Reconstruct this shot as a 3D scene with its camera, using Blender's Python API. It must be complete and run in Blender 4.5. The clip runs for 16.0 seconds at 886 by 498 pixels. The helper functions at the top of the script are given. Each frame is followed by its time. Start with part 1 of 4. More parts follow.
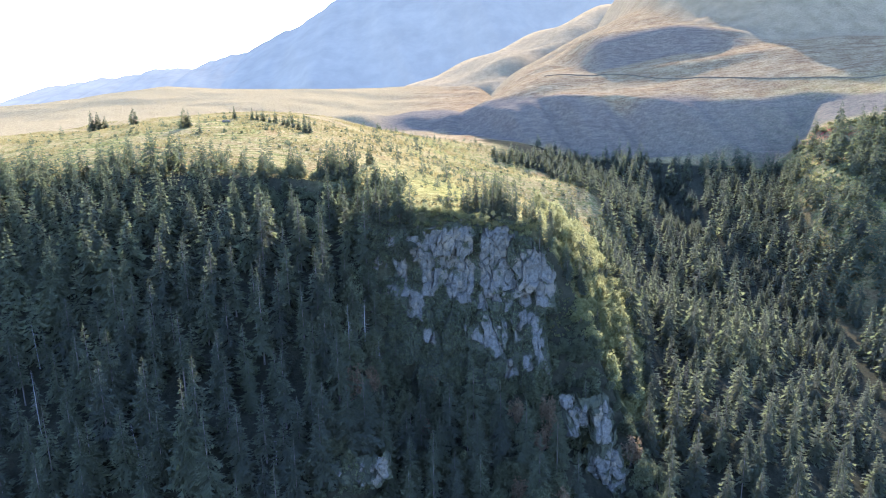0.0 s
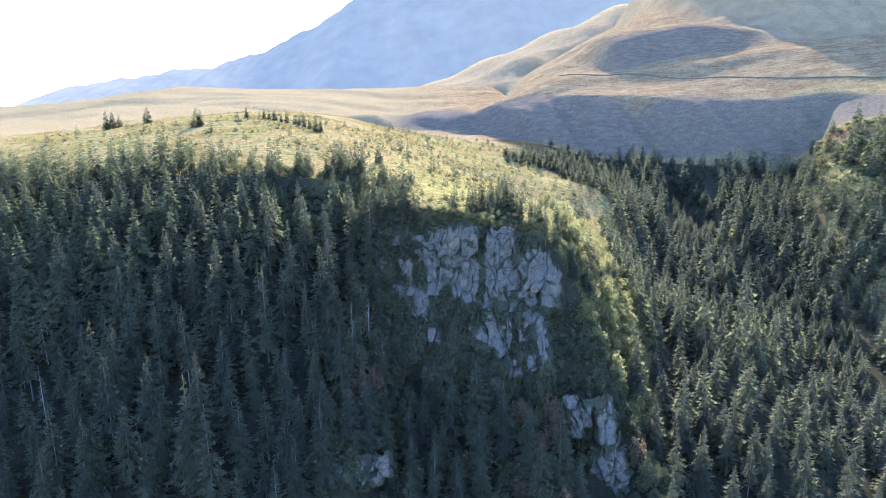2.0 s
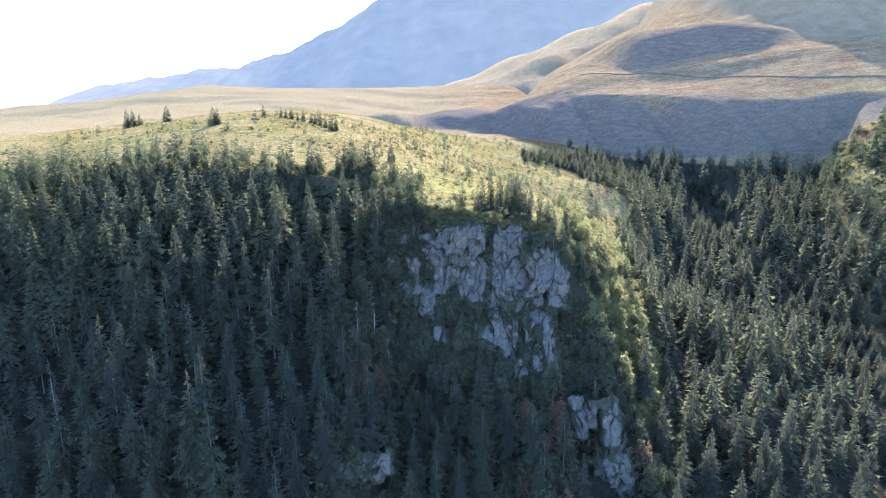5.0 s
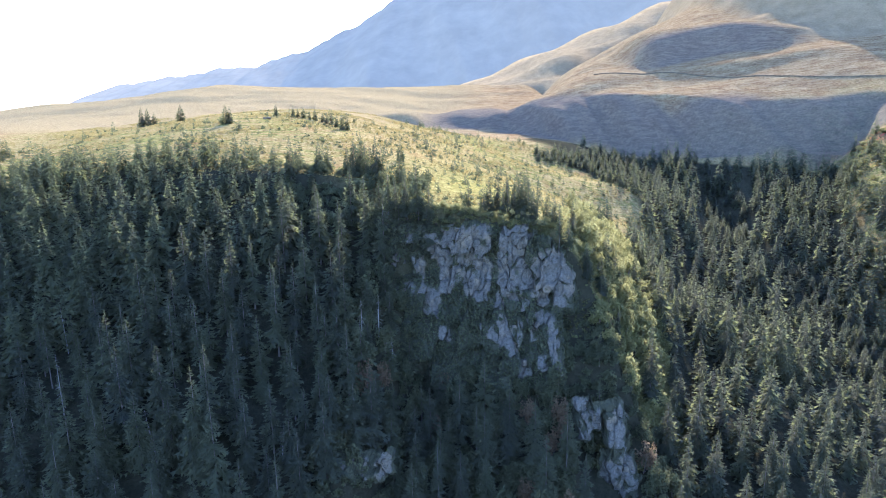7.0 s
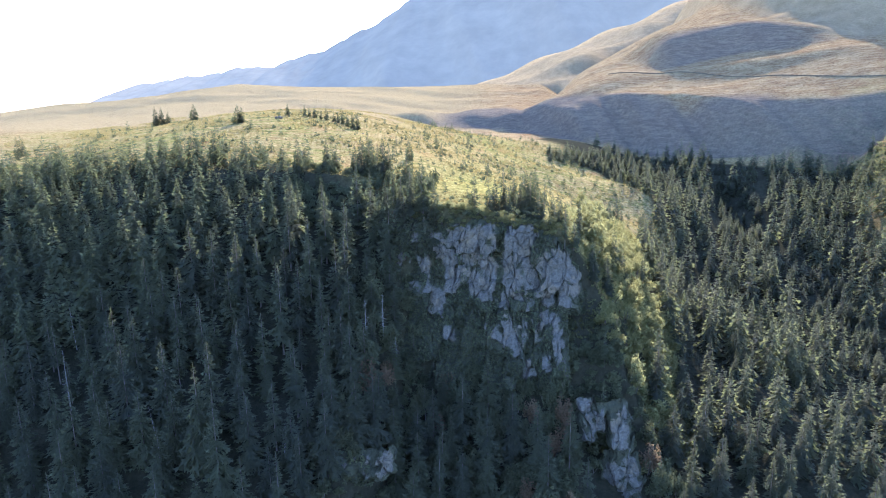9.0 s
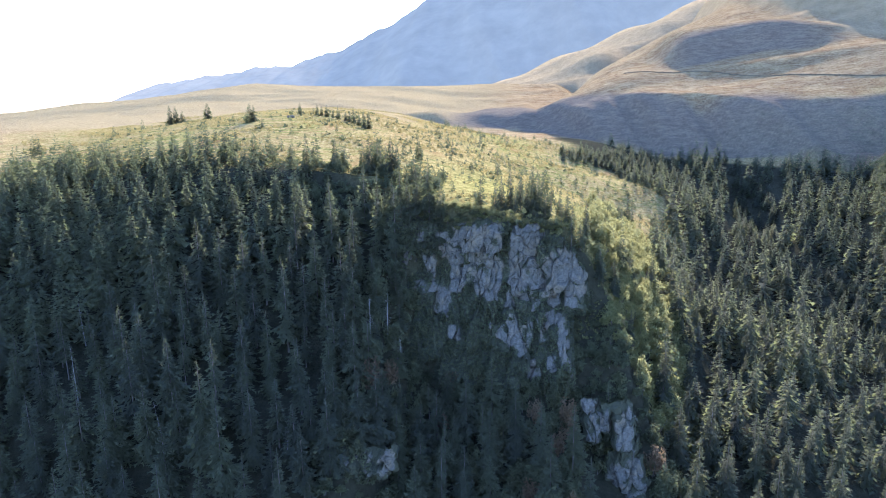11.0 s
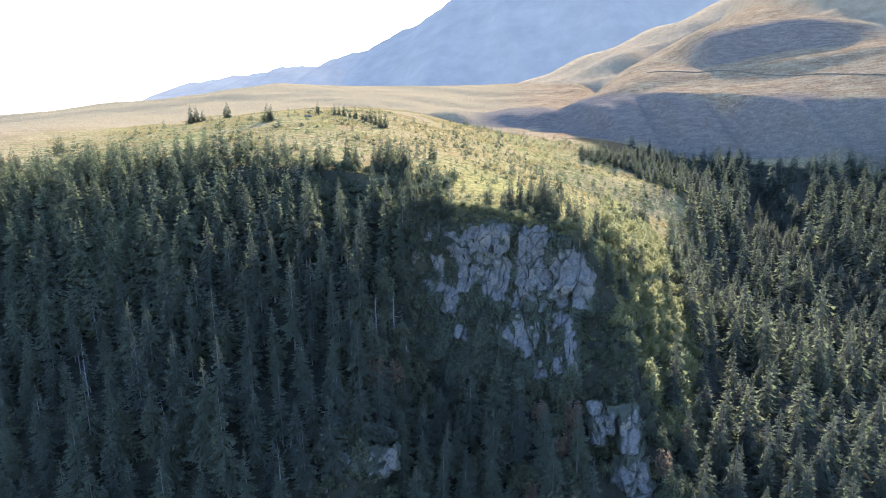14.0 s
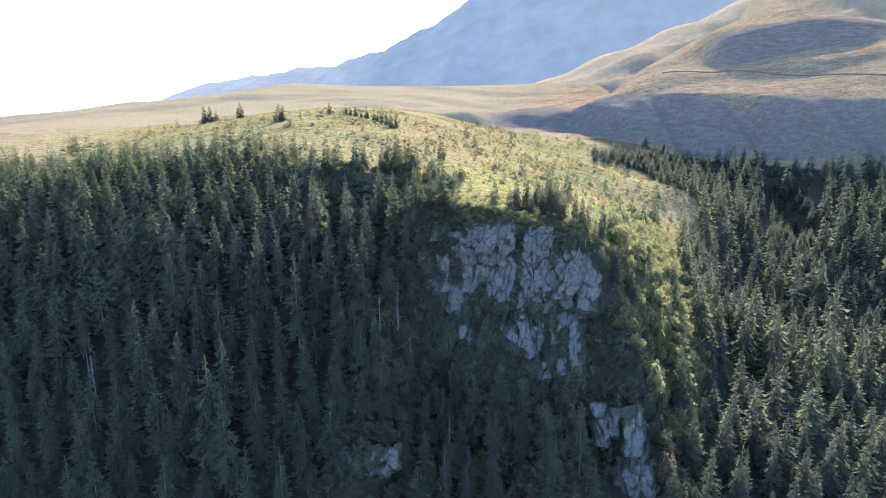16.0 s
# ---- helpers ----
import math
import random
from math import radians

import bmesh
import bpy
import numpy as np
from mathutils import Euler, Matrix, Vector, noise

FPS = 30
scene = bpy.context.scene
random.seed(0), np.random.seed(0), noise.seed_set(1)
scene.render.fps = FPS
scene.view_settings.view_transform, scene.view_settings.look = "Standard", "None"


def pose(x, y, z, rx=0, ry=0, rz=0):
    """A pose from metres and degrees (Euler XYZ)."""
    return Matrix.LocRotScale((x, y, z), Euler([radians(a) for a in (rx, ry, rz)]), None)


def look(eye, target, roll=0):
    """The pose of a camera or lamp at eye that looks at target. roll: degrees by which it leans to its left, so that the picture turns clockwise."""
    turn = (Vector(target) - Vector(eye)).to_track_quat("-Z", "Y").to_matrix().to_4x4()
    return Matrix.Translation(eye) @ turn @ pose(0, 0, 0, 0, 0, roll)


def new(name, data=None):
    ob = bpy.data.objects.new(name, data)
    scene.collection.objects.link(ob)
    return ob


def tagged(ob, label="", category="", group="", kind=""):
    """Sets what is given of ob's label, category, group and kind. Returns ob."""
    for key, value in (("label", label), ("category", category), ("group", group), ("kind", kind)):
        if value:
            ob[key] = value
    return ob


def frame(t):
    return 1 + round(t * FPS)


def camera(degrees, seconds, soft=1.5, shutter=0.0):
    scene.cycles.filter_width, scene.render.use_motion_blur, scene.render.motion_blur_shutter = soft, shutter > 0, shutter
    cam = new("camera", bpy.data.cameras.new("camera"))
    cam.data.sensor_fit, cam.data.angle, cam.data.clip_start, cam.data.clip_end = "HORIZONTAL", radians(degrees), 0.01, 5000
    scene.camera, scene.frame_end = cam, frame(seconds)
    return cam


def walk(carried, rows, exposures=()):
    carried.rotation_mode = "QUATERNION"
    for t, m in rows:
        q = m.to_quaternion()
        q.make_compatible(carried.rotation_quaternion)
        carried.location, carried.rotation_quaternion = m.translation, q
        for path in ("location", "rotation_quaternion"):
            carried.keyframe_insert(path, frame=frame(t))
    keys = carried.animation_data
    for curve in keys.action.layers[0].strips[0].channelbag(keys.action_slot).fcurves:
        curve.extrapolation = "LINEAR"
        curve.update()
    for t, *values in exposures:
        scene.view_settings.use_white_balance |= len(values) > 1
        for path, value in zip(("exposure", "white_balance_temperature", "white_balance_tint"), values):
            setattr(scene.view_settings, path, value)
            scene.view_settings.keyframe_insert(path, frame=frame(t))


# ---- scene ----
cam = camera(64.9, 16.0, soft=0.8)
METRES, EYE, TILT, LEAN, TURN = 24.0, 100.0, -13.8, 1.0, 0.0
ROWS = [
    (0.0, 0.0, 0.0, 0.0, 0.0, 0.0, -0.0),
    (0.5, 0.0312, 0.0019, -0.0025, 0.34, 0.0, -0.09),
    (1.0, 0.0609, 0.003, -0.0053, 0.64, 0.0, -0.16),
    (1.5, 0.0936, 0.0043, -0.0068, 0.98, -0.0, -0.25),
    (2.0, 0.1238, 0.006, -0.009, 1.29, 0.0, -0.32),
    (2.5, 0.155, 0.0086, -0.0087, 1.62, -0.02, -0.42),
    (3.0, 0.1847, 0.0103, -0.0095, 1.92, -0.03, -0.49),
    (3.5, 0.2171, 0.0117, -0.0109, 2.25, -0.03, -0.56),
    (4.0, 0.2465, 0.0137, -0.0116, 2.55, -0.05, -0.63),
    (6.5, 0.4, 0.0263, -0.0137, 4.17, -0.11, -1.06),
    (7.0, 0.4311, 0.0298, -0.0132, 4.5, -0.13, -1.13),
    (7.5, 0.4607, 0.0332, -0.0135, 4.8, -0.13, -1.2),
    (8.0, 0.4927, 0.0368, -0.013, 5.14, -0.15, -1.28),
    (8.5, 0.5223, 0.0397, -0.0121, 5.46, -0.17, -1.36),
    (9.0, 0.5534, 0.0436, -0.012, 5.8, -0.19, -1.44),
    (11.5, 0.7093, 0.068, -0.011, 7.5, -0.29, -1.85),
    (12.0, 0.7418, 0.0735, -0.01, 7.84, -0.3, -1.94),
    (12.5, 0.7717, 0.0787, -0.0097, 8.15, -0.31, -2.01),
    (13.0, 0.8033, 0.0849, -0.0087, 8.49, -0.33, -2.08),
    (13.5, 0.8328, 0.0902, -0.0072, 8.8, -0.35, -2.16),
    (14.0, 0.8652, 0.0958, -0.0057, 9.15, -0.37, -2.23),
    (14.5, 0.8951, 0.1016, -0.0038, 9.47, -0.38, -2.3),
    (15.0, 0.9275, 0.1078, -0.0013, 9.81, -0.4, -2.39),
    (15.5, 0.958, 0.1135, 0.0008, 10.12, -0.41, -2.46),
    (16.0, 0.9907, 0.1196, 0.0022, 10.48, -0.42, -2.55),
]
walk(cam, [(t, pose(0, 0, EYE, TILT, LEAN, TURN) @ pose(METRES * x, METRES * y, METRES * z, 90 + pitch, roll, yaw)) for t, x, y, z, yaw, pitch, roll in ROWS],
     exposures=[(0, 2.74, 5250, 17), (16, 2.50, 5300, 17)])


# ---- world, sun ----
SUN_AZ, SUN_EL = 7.0, 22.5          # degrees right of +y, degrees above the horizon
world = bpy.data.worlds.new("world")
scene.world = world
world.use_nodes = True
wn, wl = world.node_tree.nodes, world.node_tree.links
sky = wn.new("ShaderNodeTexSky")
sky.sky_type, sky.sun_disc = "NISHITA", False
sky.sun_elevation, sky.sun_rotation = radians(SUN_EL), radians(SUN_AZ)
sky.altitude, sky.dust_density, sky.air_density = 1600, 1.0, 1.0
wn["Background"].inputs["Strength"].default_value = 0.15
wl.new(sky.outputs[0], wn["Background"].inputs["Color"])
lamp = bpy.data.lights.new("sun", "SUN")
lamp.energy, lamp.angle, lamp.color = 3.9, radians(0.53), (1.0, 0.85, 0.60)
sun = new("sun", lamp)
az, el = radians(SUN_AZ), radians(SUN_EL)
sun.matrix_world = look((0, 0, 0), (-math.sin(az) * math.cos(el), -math.cos(az) * math.cos(el), -math.sin(el)))
sun.location = (200, 300, 600)


# ---- materials ----
def material(name, rough=0.9, spec=0.2):
    m = bpy.data.materials.new(name)
    m.use_nodes = True
    b = m.node_tree.nodes["Principled BSDF"]
    b.inputs["Roughness"].default_value = rough
    b.inputs["Specular IOR Level"].default_value = spec
    return m, m.node_tree.nodes, m.node_tree.links, b


def ramp(n, l, fac, stops):
    r = n.new("ShaderNodeValToRGB")
    while len(r.color_ramp.elements) < len(stops):
        r.color_ramp.elements.new(0.5)
    for e, (p, c) in zip(r.color_ramp.elements, stops):
        e.position, e.color = p, (*c, 1)
    l.new(fac, r.inputs[0])
    return r.outputs[0]


def noise_tex(n, l, scale, detail=5, rough=0.6, coords=None, stretch=None):
    if coords is None:
        coords = n.new("ShaderNodeTexCoord").outputs["Object"]
    if stretch:
        mp = n.new("ShaderNodeMapping")
        mp.inputs["Scale"].default_value = stretch
        l.new(coords, mp.inputs[0])
        coords = mp.outputs[0]
    t = n.new("ShaderNodeTexNoise")
    t.inputs["Scale"].default_value, t.inputs["Detail"].default_value, t.inputs["Roughness"].default_value = scale, detail, rough
    l.new(coords, t.inputs["Vector"])
    return t.outputs["Fac"]


def mix(n, l, fac, a, b, kind="MIX"):
    m = n.new("ShaderNodeMix")
    m.data_type, m.blend_type = "RGBA", kind
    for socket, v in ((m.inputs[0], fac), (m.inputs[6], a), (m.inputs[7], b)):
        if isinstance(v, (int, float)):
            socket.default_value = v
        elif isinstance(v, tuple):
            socket.default_value = (*v, 1)
        else:
            l.new(v, socket)
    return m.outputs[2]


def maths(n, l, op, a, b=0.0):
    m = n.new("ShaderNodeMath")
    m.operation = op
    for socket, v in zip(m.inputs, (a, b)):
        if isinstance(v, (int, float)):
            socket.default_value = v
        else:
            l.new(v, socket)
    return m.outputs[0]


def bump(n, l, b, height, strength, dist):
    k = n.new("ShaderNodeBump")
    k.inputs["Strength"].default_value, k.inputs["Distance"].default_value = strength, dist
    l.new(height, k.inputs["Height"])
    l.new(k.outputs[0], b.inputs["Normal"])


def attr(n, name):
    a = n.new("ShaderNodeAttribute")
    a.attribute_name = name
    return a.outputs["Fac"]


def leaf_material(name, dark, light, glow, thin=0.4, sprays=0.0):
    """Foliage: diffuse and translucent, varied from leaf to leaf and from plant to plant."""
    m, n, l, b = material(name, 0.85, 0.06)
    isl = n.new("ShaderNodeNewGeometry").outputs["Random Per Island"]
    obr = n.new("ShaderNodeObjectInfo").outputs["Random"]
    f = maths(n, l, "MULTIPLY", isl, 0.45)
    f = maths(n, l, "ADD", f, maths(n, l, "MULTIPLY", obr, 0.25))
    f = maths(n, l, "ADD", f, maths(n, l, "MULTIPLY", attr(n, "tint"), 0.55))
    c = ramp(n, l, f, [(0.1, dark), (0.9, light)])
    l.new(c, b.inputs["Base Color"])
    t = n.new("ShaderNodeBsdfTranslucent")
    l.new(mix(n, l, 0.65, c, glow), t.inputs["Color"])
    s = n.new("ShaderNodeMixShader")
    s.inputs[0].default_value = thin
    l.new(b.outputs[0], s.inputs[1])
    l.new(t.outputs[0], s.inputs[2])
    out = s.outputs[0]
    if sprays:      # sprays of needles or leaves with gaps between them
        gaps = noise_tex(n, l, sprays, 2, 0.6, n.new("ShaderNodeTexCoord").outputs["Object"])
        h = n.new("ShaderNodeMixShader")
        l.new(ramp(n, l, gaps, [(0.38, (0, 0, 0)), (0.42, (1, 1, 1))]), h.inputs[0])
        l.new(n.new("ShaderNodeBsdfTransparent").outputs[0], h.inputs[1])
        l.new(out, h.inputs[2])
        out = h.outputs[0]
    l.new(out, n["Material Output"].inputs["Surface"])
    return m


NEEDLE = leaf_material("spruce_needles", (0.035, 0.038, 0.041), (0.083, 0.087, 0.057), (0.25, 0.28, 0.105), 0.36)
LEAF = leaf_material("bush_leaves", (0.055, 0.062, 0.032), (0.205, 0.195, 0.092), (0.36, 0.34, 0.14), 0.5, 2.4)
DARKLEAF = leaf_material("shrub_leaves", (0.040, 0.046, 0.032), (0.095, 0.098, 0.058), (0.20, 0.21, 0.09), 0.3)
TUFT = leaf_material("grass_tufts", (0.105, 0.088, 0.036), (0.30, 0.235, 0.100), (0.34, 0.275, 0.11), 0.4)


def bark_material(name, dark, light):
    m, n, l, b = material(name, 0.9, 0.1)
    f = noise_tex(n, l, 3.0, 6, 0.7, stretch=(3, 3, 0.4))
    l.new(ramp(n, l, f, [(0.3, dark), (0.75, light)]), b.inputs["Base Color"])
    bump(n, l, b, f, 0.6, 0.03)
    return m


BARK = bark_material("bark", (0.06, 0.05, 0.042), (0.22, 0.19, 0.17))
DEADWOOD = bark_material("dead_wood", (0.13, 0.12, 0.115), (0.30, 0.28, 0.26))


def rock_material():
    m, n, l, b = material("limestone", 0.9, 0.15)
    big = noise_tex(n, l, 0.22, 5, 0.6)
    fine = noise_tex(n, l, 1.6, 9, 0.72)
    streak = noise_tex(n, l, 0.5, 5, 0.65, stretch=(1.6, 1.6, 0.25))
    c = ramp(n, l, fine, [(0.3, (0.054, 0.050, 0.044)), (0.45, (0.106, 0.098, 0.087)), (0.7, (0.165, 0.153, 0.136))])
    c = mix(n, l, ramp(n, l, big, [(0.5, (0, 0, 0)), (0.72, (0.6, 0.6, 0.6))]), c, (0.20, 0.155, 0.10))
    c = mix(n, l, ramp(n, l, streak, [(0.5, (0, 0, 0)), (0.68, (0.75, 0.75, 0.75))]), c, (0.07, 0.07, 0.06))
    up = n.new("ShaderNodeSeparateXYZ")
    l.new(n.new("ShaderNodeNewGeometry").outputs["Normal"], up.inputs[0])
    moss = maths(n, l, "ADD", up.outputs[2], maths(n, l, "MULTIPLY", fine, 0.7))
    c = mix(n, l, ramp(n, l, moss, [(1.0, (0, 0, 0)), (1.2, (0.8, 0.8, 0.8))]), c, (0.055, 0.055, 0.034))
    over = maths(n, l, "ADD", attr(n, "overgrown"), maths(n, l, "MULTIPLY", maths(n, l, "SUBTRACT", fine, 0.5), 1.6))
    c = mix(n, l, ramp(n, l, over, [(0.40, (0, 0, 0)), (0.52, (1, 1, 1))]), c, mix(n, l, fine, (0.026, 0.030, 0.020), (0.082, 0.078, 0.050)))
    l.new(c, b.inputs["Base Color"])
    v = n.new("ShaderNodeTexVoronoi")
    v.feature = "DISTANCE_TO_EDGE"
    v.inputs["Scale"].default_value = 0.55
    l.new(n.new("ShaderNodeTexCoord").outputs["Object"], v.inputs["Vector"])
    crack = ramp(n, l, v.outputs["Distance"], [(0.0, (0, 0, 0)), (0.08, (1, 1, 1))])
    bump(n, l, b, maths(n, l, "ADD", maths(n, l, "MULTIPLY", crack, 0.6), fine), 0.9, 0.28)
    return m


ROCK = rock_material()


def ground_material():
    """Grass, heath and forest litter, by the zones in the sheet's own attributes. Two zones paint in shade and haze."""
    m, n, l, b = material("grassland", 1.0, 0.0)
    co = n.new("ShaderNodeTexCoord").outputs["Object"]
    big = noise_tex(n, l, 0.012, 6, 0.6, co, (1, 0.45, 1))
    mid = noise_tex(n, l, 0.07, 7, 0.65, co, (1, 0.5, 1))
    fine = noise_tex(n, l, 0.55, 9, 0.78, co)
    terrace = noise_tex(n, l, 0.06, 7, 0.7, co, (0.55, 1.5, 1.8))
    line = noise_tex(n, l, 0.16, 7, 0.75, co, (0.5, 1.6, 2.4))
    gold = ramp(n, l, fine, [(0.36, (0.135, 0.095, 0.050)), (0.5, (0.25, 0.182, 0.098)), (0.64, (0.35, 0.265, 0.155))])
    rust = ramp(n, l, fine, [(0.38, (0.095, 0.060, 0.036)), (0.62, (0.24, 0.155, 0.082))])
    green = ramp(n, l, fine, [(0.37, (0.075, 0.078, 0.026)), (0.5, (0.19, 0.178, 0.058)), (0.64, (0.31, 0.275, 0.108))])
    litter = ramp(n, l, fine, [(0.3, (0.022, 0.022, 0.016)), (0.75, (0.062, 0.058, 0.038))])
    c = mix(n, l, ramp(n, l, mid, [(0.52, (0, 0, 0)), (0.66, (0.85, 0.85, 0.85))]), gold, rust)
    step = noise_tex(n, l, 0.16, 6, 0.7, co, (0.45, 1.3, 2.6))
    ochre = ramp(n, l, fine, [(0.36, (0.13, 0.088, 0.040)), (0.5, (0.27, 0.200, 0.094)), (0.64, (0.40, 0.315, 0.160))])
    near = mix(n, l, ramp(n, l, maths(n, l, "ADD", maths(n, l, "MULTIPLY", step, 0.7), maths(n, l, "MULTIPLY", big, 0.3)), [(0.43, (0, 0, 0)), (0.52, (0.9, 0.9, 0.9))]), green, ochre)
    near = mix(n, l, ramp(n, l, mid, [(0.56, (0, 0, 0)), (0.66, (0.55, 0.55, 0.55))]), near, ramp(n, l, fine, [(0.38, (0.13, 0.070, 0.036)), (0.62, (0.31, 0.19, 0.095))]))
    near = mix(n, l, ramp(n, l, step, [(0.36, (0.55, 0.55, 0.55)), (0.43, (0, 0, 0))]), near, (0.055, 0.060, 0.022))
    c = mix(n, l, ramp(n, l, terrace, [(0.40, (0, 0, 0)), (0.55, (0.85, 0.85, 0.85))]), c, rust)
    c = mix(n, l, ramp(n, l, line, [(0.47, (0, 0, 0)), (0.58, (0.3, 0.3, 0.3))]), c, (0.42, 0.33, 0.20))
    straw = ramp(n, l, fine, [(0.36, (0.18, 0.132, 0.070)), (0.5, (0.26, 0.20, 0.11)), (0.64, (0.34, 0.265, 0.15))])
    c = mix(n, l, attr(n, "pale_grass"), c, mix(n, l, ramp(n, l, mid, [(0.5, (0, 0, 0)), (0.7, (0.5, 0.5, 0.5))]), straw, gold))
    # flatter, paler tone painted in for the haze over the far slopes
    scree_haze = ramp(n, l, maths(n, l, "ADD", maths(n, l, "MULTIPLY", mid, 0.4), maths(n, l, "MULTIPLY", fine, 0.6)), [(0.40, (0.19, 0.142, 0.084)), (0.60, (0.31, 0.238, 0.145))])
    c = mix(n, l, attr(n, "far_haze"), c, scree_haze)
    near = mix(n, l, attr(n, "lush"), near, ramp(n, l, maths(n, l, "ADD", maths(n, l, "MULTIPLY", fine, 0.6), maths(n, l, "MULTIPLY", step, 0.4)), [(0.38, (0.075, 0.085, 0.022)), (0.5, (0.22, 0.21, 0.060)), (0.62, (0.38, 0.34, 0.115))]))
    c = mix(n, l, attr(n, "near_meadow"), c, near)
    # purple-grey over the far bank and bowl imitates their bluish, hazy shade
    heath_shade = ramp(n, l, maths(n, l, "ADD", maths(n, l, "MULTIPLY", line, 0.7), maths(n, l, "MULTIPLY", fine, 0.3)), [(0.36, (0.085, 0.076, 0.070)), (0.5, (0.125, 0.105, 0.092)), (0.64, (0.175, 0.142, 0.112))])
    c = mix(n, l, maths(n, l, "MULTIPLY", attr(n, "heath_shade"), 0.8), c, heath_shade)
    c = mix(n, l, attr(n, "red_heath"), c, ramp(n, l, noise_tex(n, l, 0.16, 6, 0.75, co, (0.7, 1.6, 1.6)), [(0.42, (0.11, 0.08, 0.05)), (0.50, (0.20, 0.065, 0.05)), (0.62, (0.34, 0.06, 0.06))]))
    c = mix(n, l, attr(n, "forest"), c, litter)
    scree_haze = ramp(n, l, fine, [(0.3, (0.028, 0.03, 0.018)), (0.58, (0.07, 0.065, 0.04)), (0.74, (0.17, 0.155, 0.13))])
    c = mix(n, l, attr(n, "stony"), c, scree_haze)
    l.new(c, b.inputs["Base Color"])
    bump(n, l, b, maths(n, l, "ADD", maths(n, l, "ADD", fine, maths(n, l, "MULTIPLY", line, 0.6)), maths(n, l, "ADD", maths(n, l, "MULTIPLY", mid, 2.0), maths(n, l, "MULTIPLY", terrace, 1.2))), 0.9, 0.8)
    return m


GROUND = ground_material()


def mountain_material():
    m, n, l, b = material("far_mountain", 1.0, 0.0)
    co = n.new("ShaderNodeTexCoord").outputs["Object"]
    f = noise_tex(n, l, 0.006, 8, 0.65, co)
    c = ramp(n, l, f, [(0.35, (0.16, 0.15, 0.125)), (0.65, (0.21, 0.195, 0.16))])
    l.new(c, b.inputs["Base Color"])
    # faint bluish emission stands in for the haze in front of the massif
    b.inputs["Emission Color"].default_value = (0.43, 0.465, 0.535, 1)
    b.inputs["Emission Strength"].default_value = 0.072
    return m


MOUNTAIN = mountain_material()


# ---- the lie of the land ----
def ss(a, b, t):
    t = np.clip((t - a) / (b - a), 0, 1)
    return t * t * (3 - 2 * t)


def smin(a, b, k):
    h = np.clip(0.5 + 0.5 * (b - a) / k, 0, 1)
    return b * (1 - h) + a * h - k * h * (1 - h)


_r = np.random.default_rng(5)
WAVES = [(_r.uniform(0, 2 * np.pi), _r.uniform(0, 6.28), f, _r.uniform(0.7, 1.3)) for f in (0.011, 0.017, 0.028, 0.045, 0.07, 0.11, 0.17, 0.27) for _ in range(5)]


def ripple(x, y, low, high):
    """Sum of crossed waves of 2 pi / f metres: rolling, uneven relief."""
    z = 0.0
    for a, p, f, w in WAVES:
        if low <= f <= high:
            q = f * (x * np.cos(a) + y * np.sin(a))
            z = z + w * np.sin(q + p + 1.3 * np.sin(0.37 * q + 2 * p)) * 0.5 / f * 0.035
    return z


def foot(x):
    """Where the far hillside meets the valley floor."""
    return np.interp(x, [-20, 0, 60, 150, 230, 320, 700], [645, 640, 580, 537, 503, 465, 300])


def shoulder(y):
    """Right-hand limit of the open meadow."""
    return np.interp(y, [180, 190, 214, 238, 260, 300, 340, 380, 420, 450, 500, 560, 600], [27, 29, 33, 40, 46, 54, 66, 79, 78, 62, 36, 20, 22])


# the domed meadow: height as a smooth form in hundreds of metres east and north of (0, 330)
DOME = ((57.19, -4.86, 0.56, 0.78, -0.13), (-37.04, -7.29, 8.92, -0.58), (-9.28, 3.9, 3.07), (8.67, 2.42), (2.91,))


def meadow_top(x, y):
    u, v = np.clip(x, -205, 92) / 100, (np.clip(y, 185, 560) - 330) / 100
    z = sum(c * u ** i * v ** j for i, row in enumerate(DOME) for j, c in enumerate(row))
    hollow = 4.5 * np.exp(-((y - 370) / 22) ** 2) * ss(-40, 10, x)
    swell = 4.5 * np.exp(-((y - 424) / 26) ** 2) * ss(0, 40, x)
    notch = 4 * np.exp(-((x - 15) / 9) ** 2) * ss(213, 199, y)
    return z - hollow + swell - notch


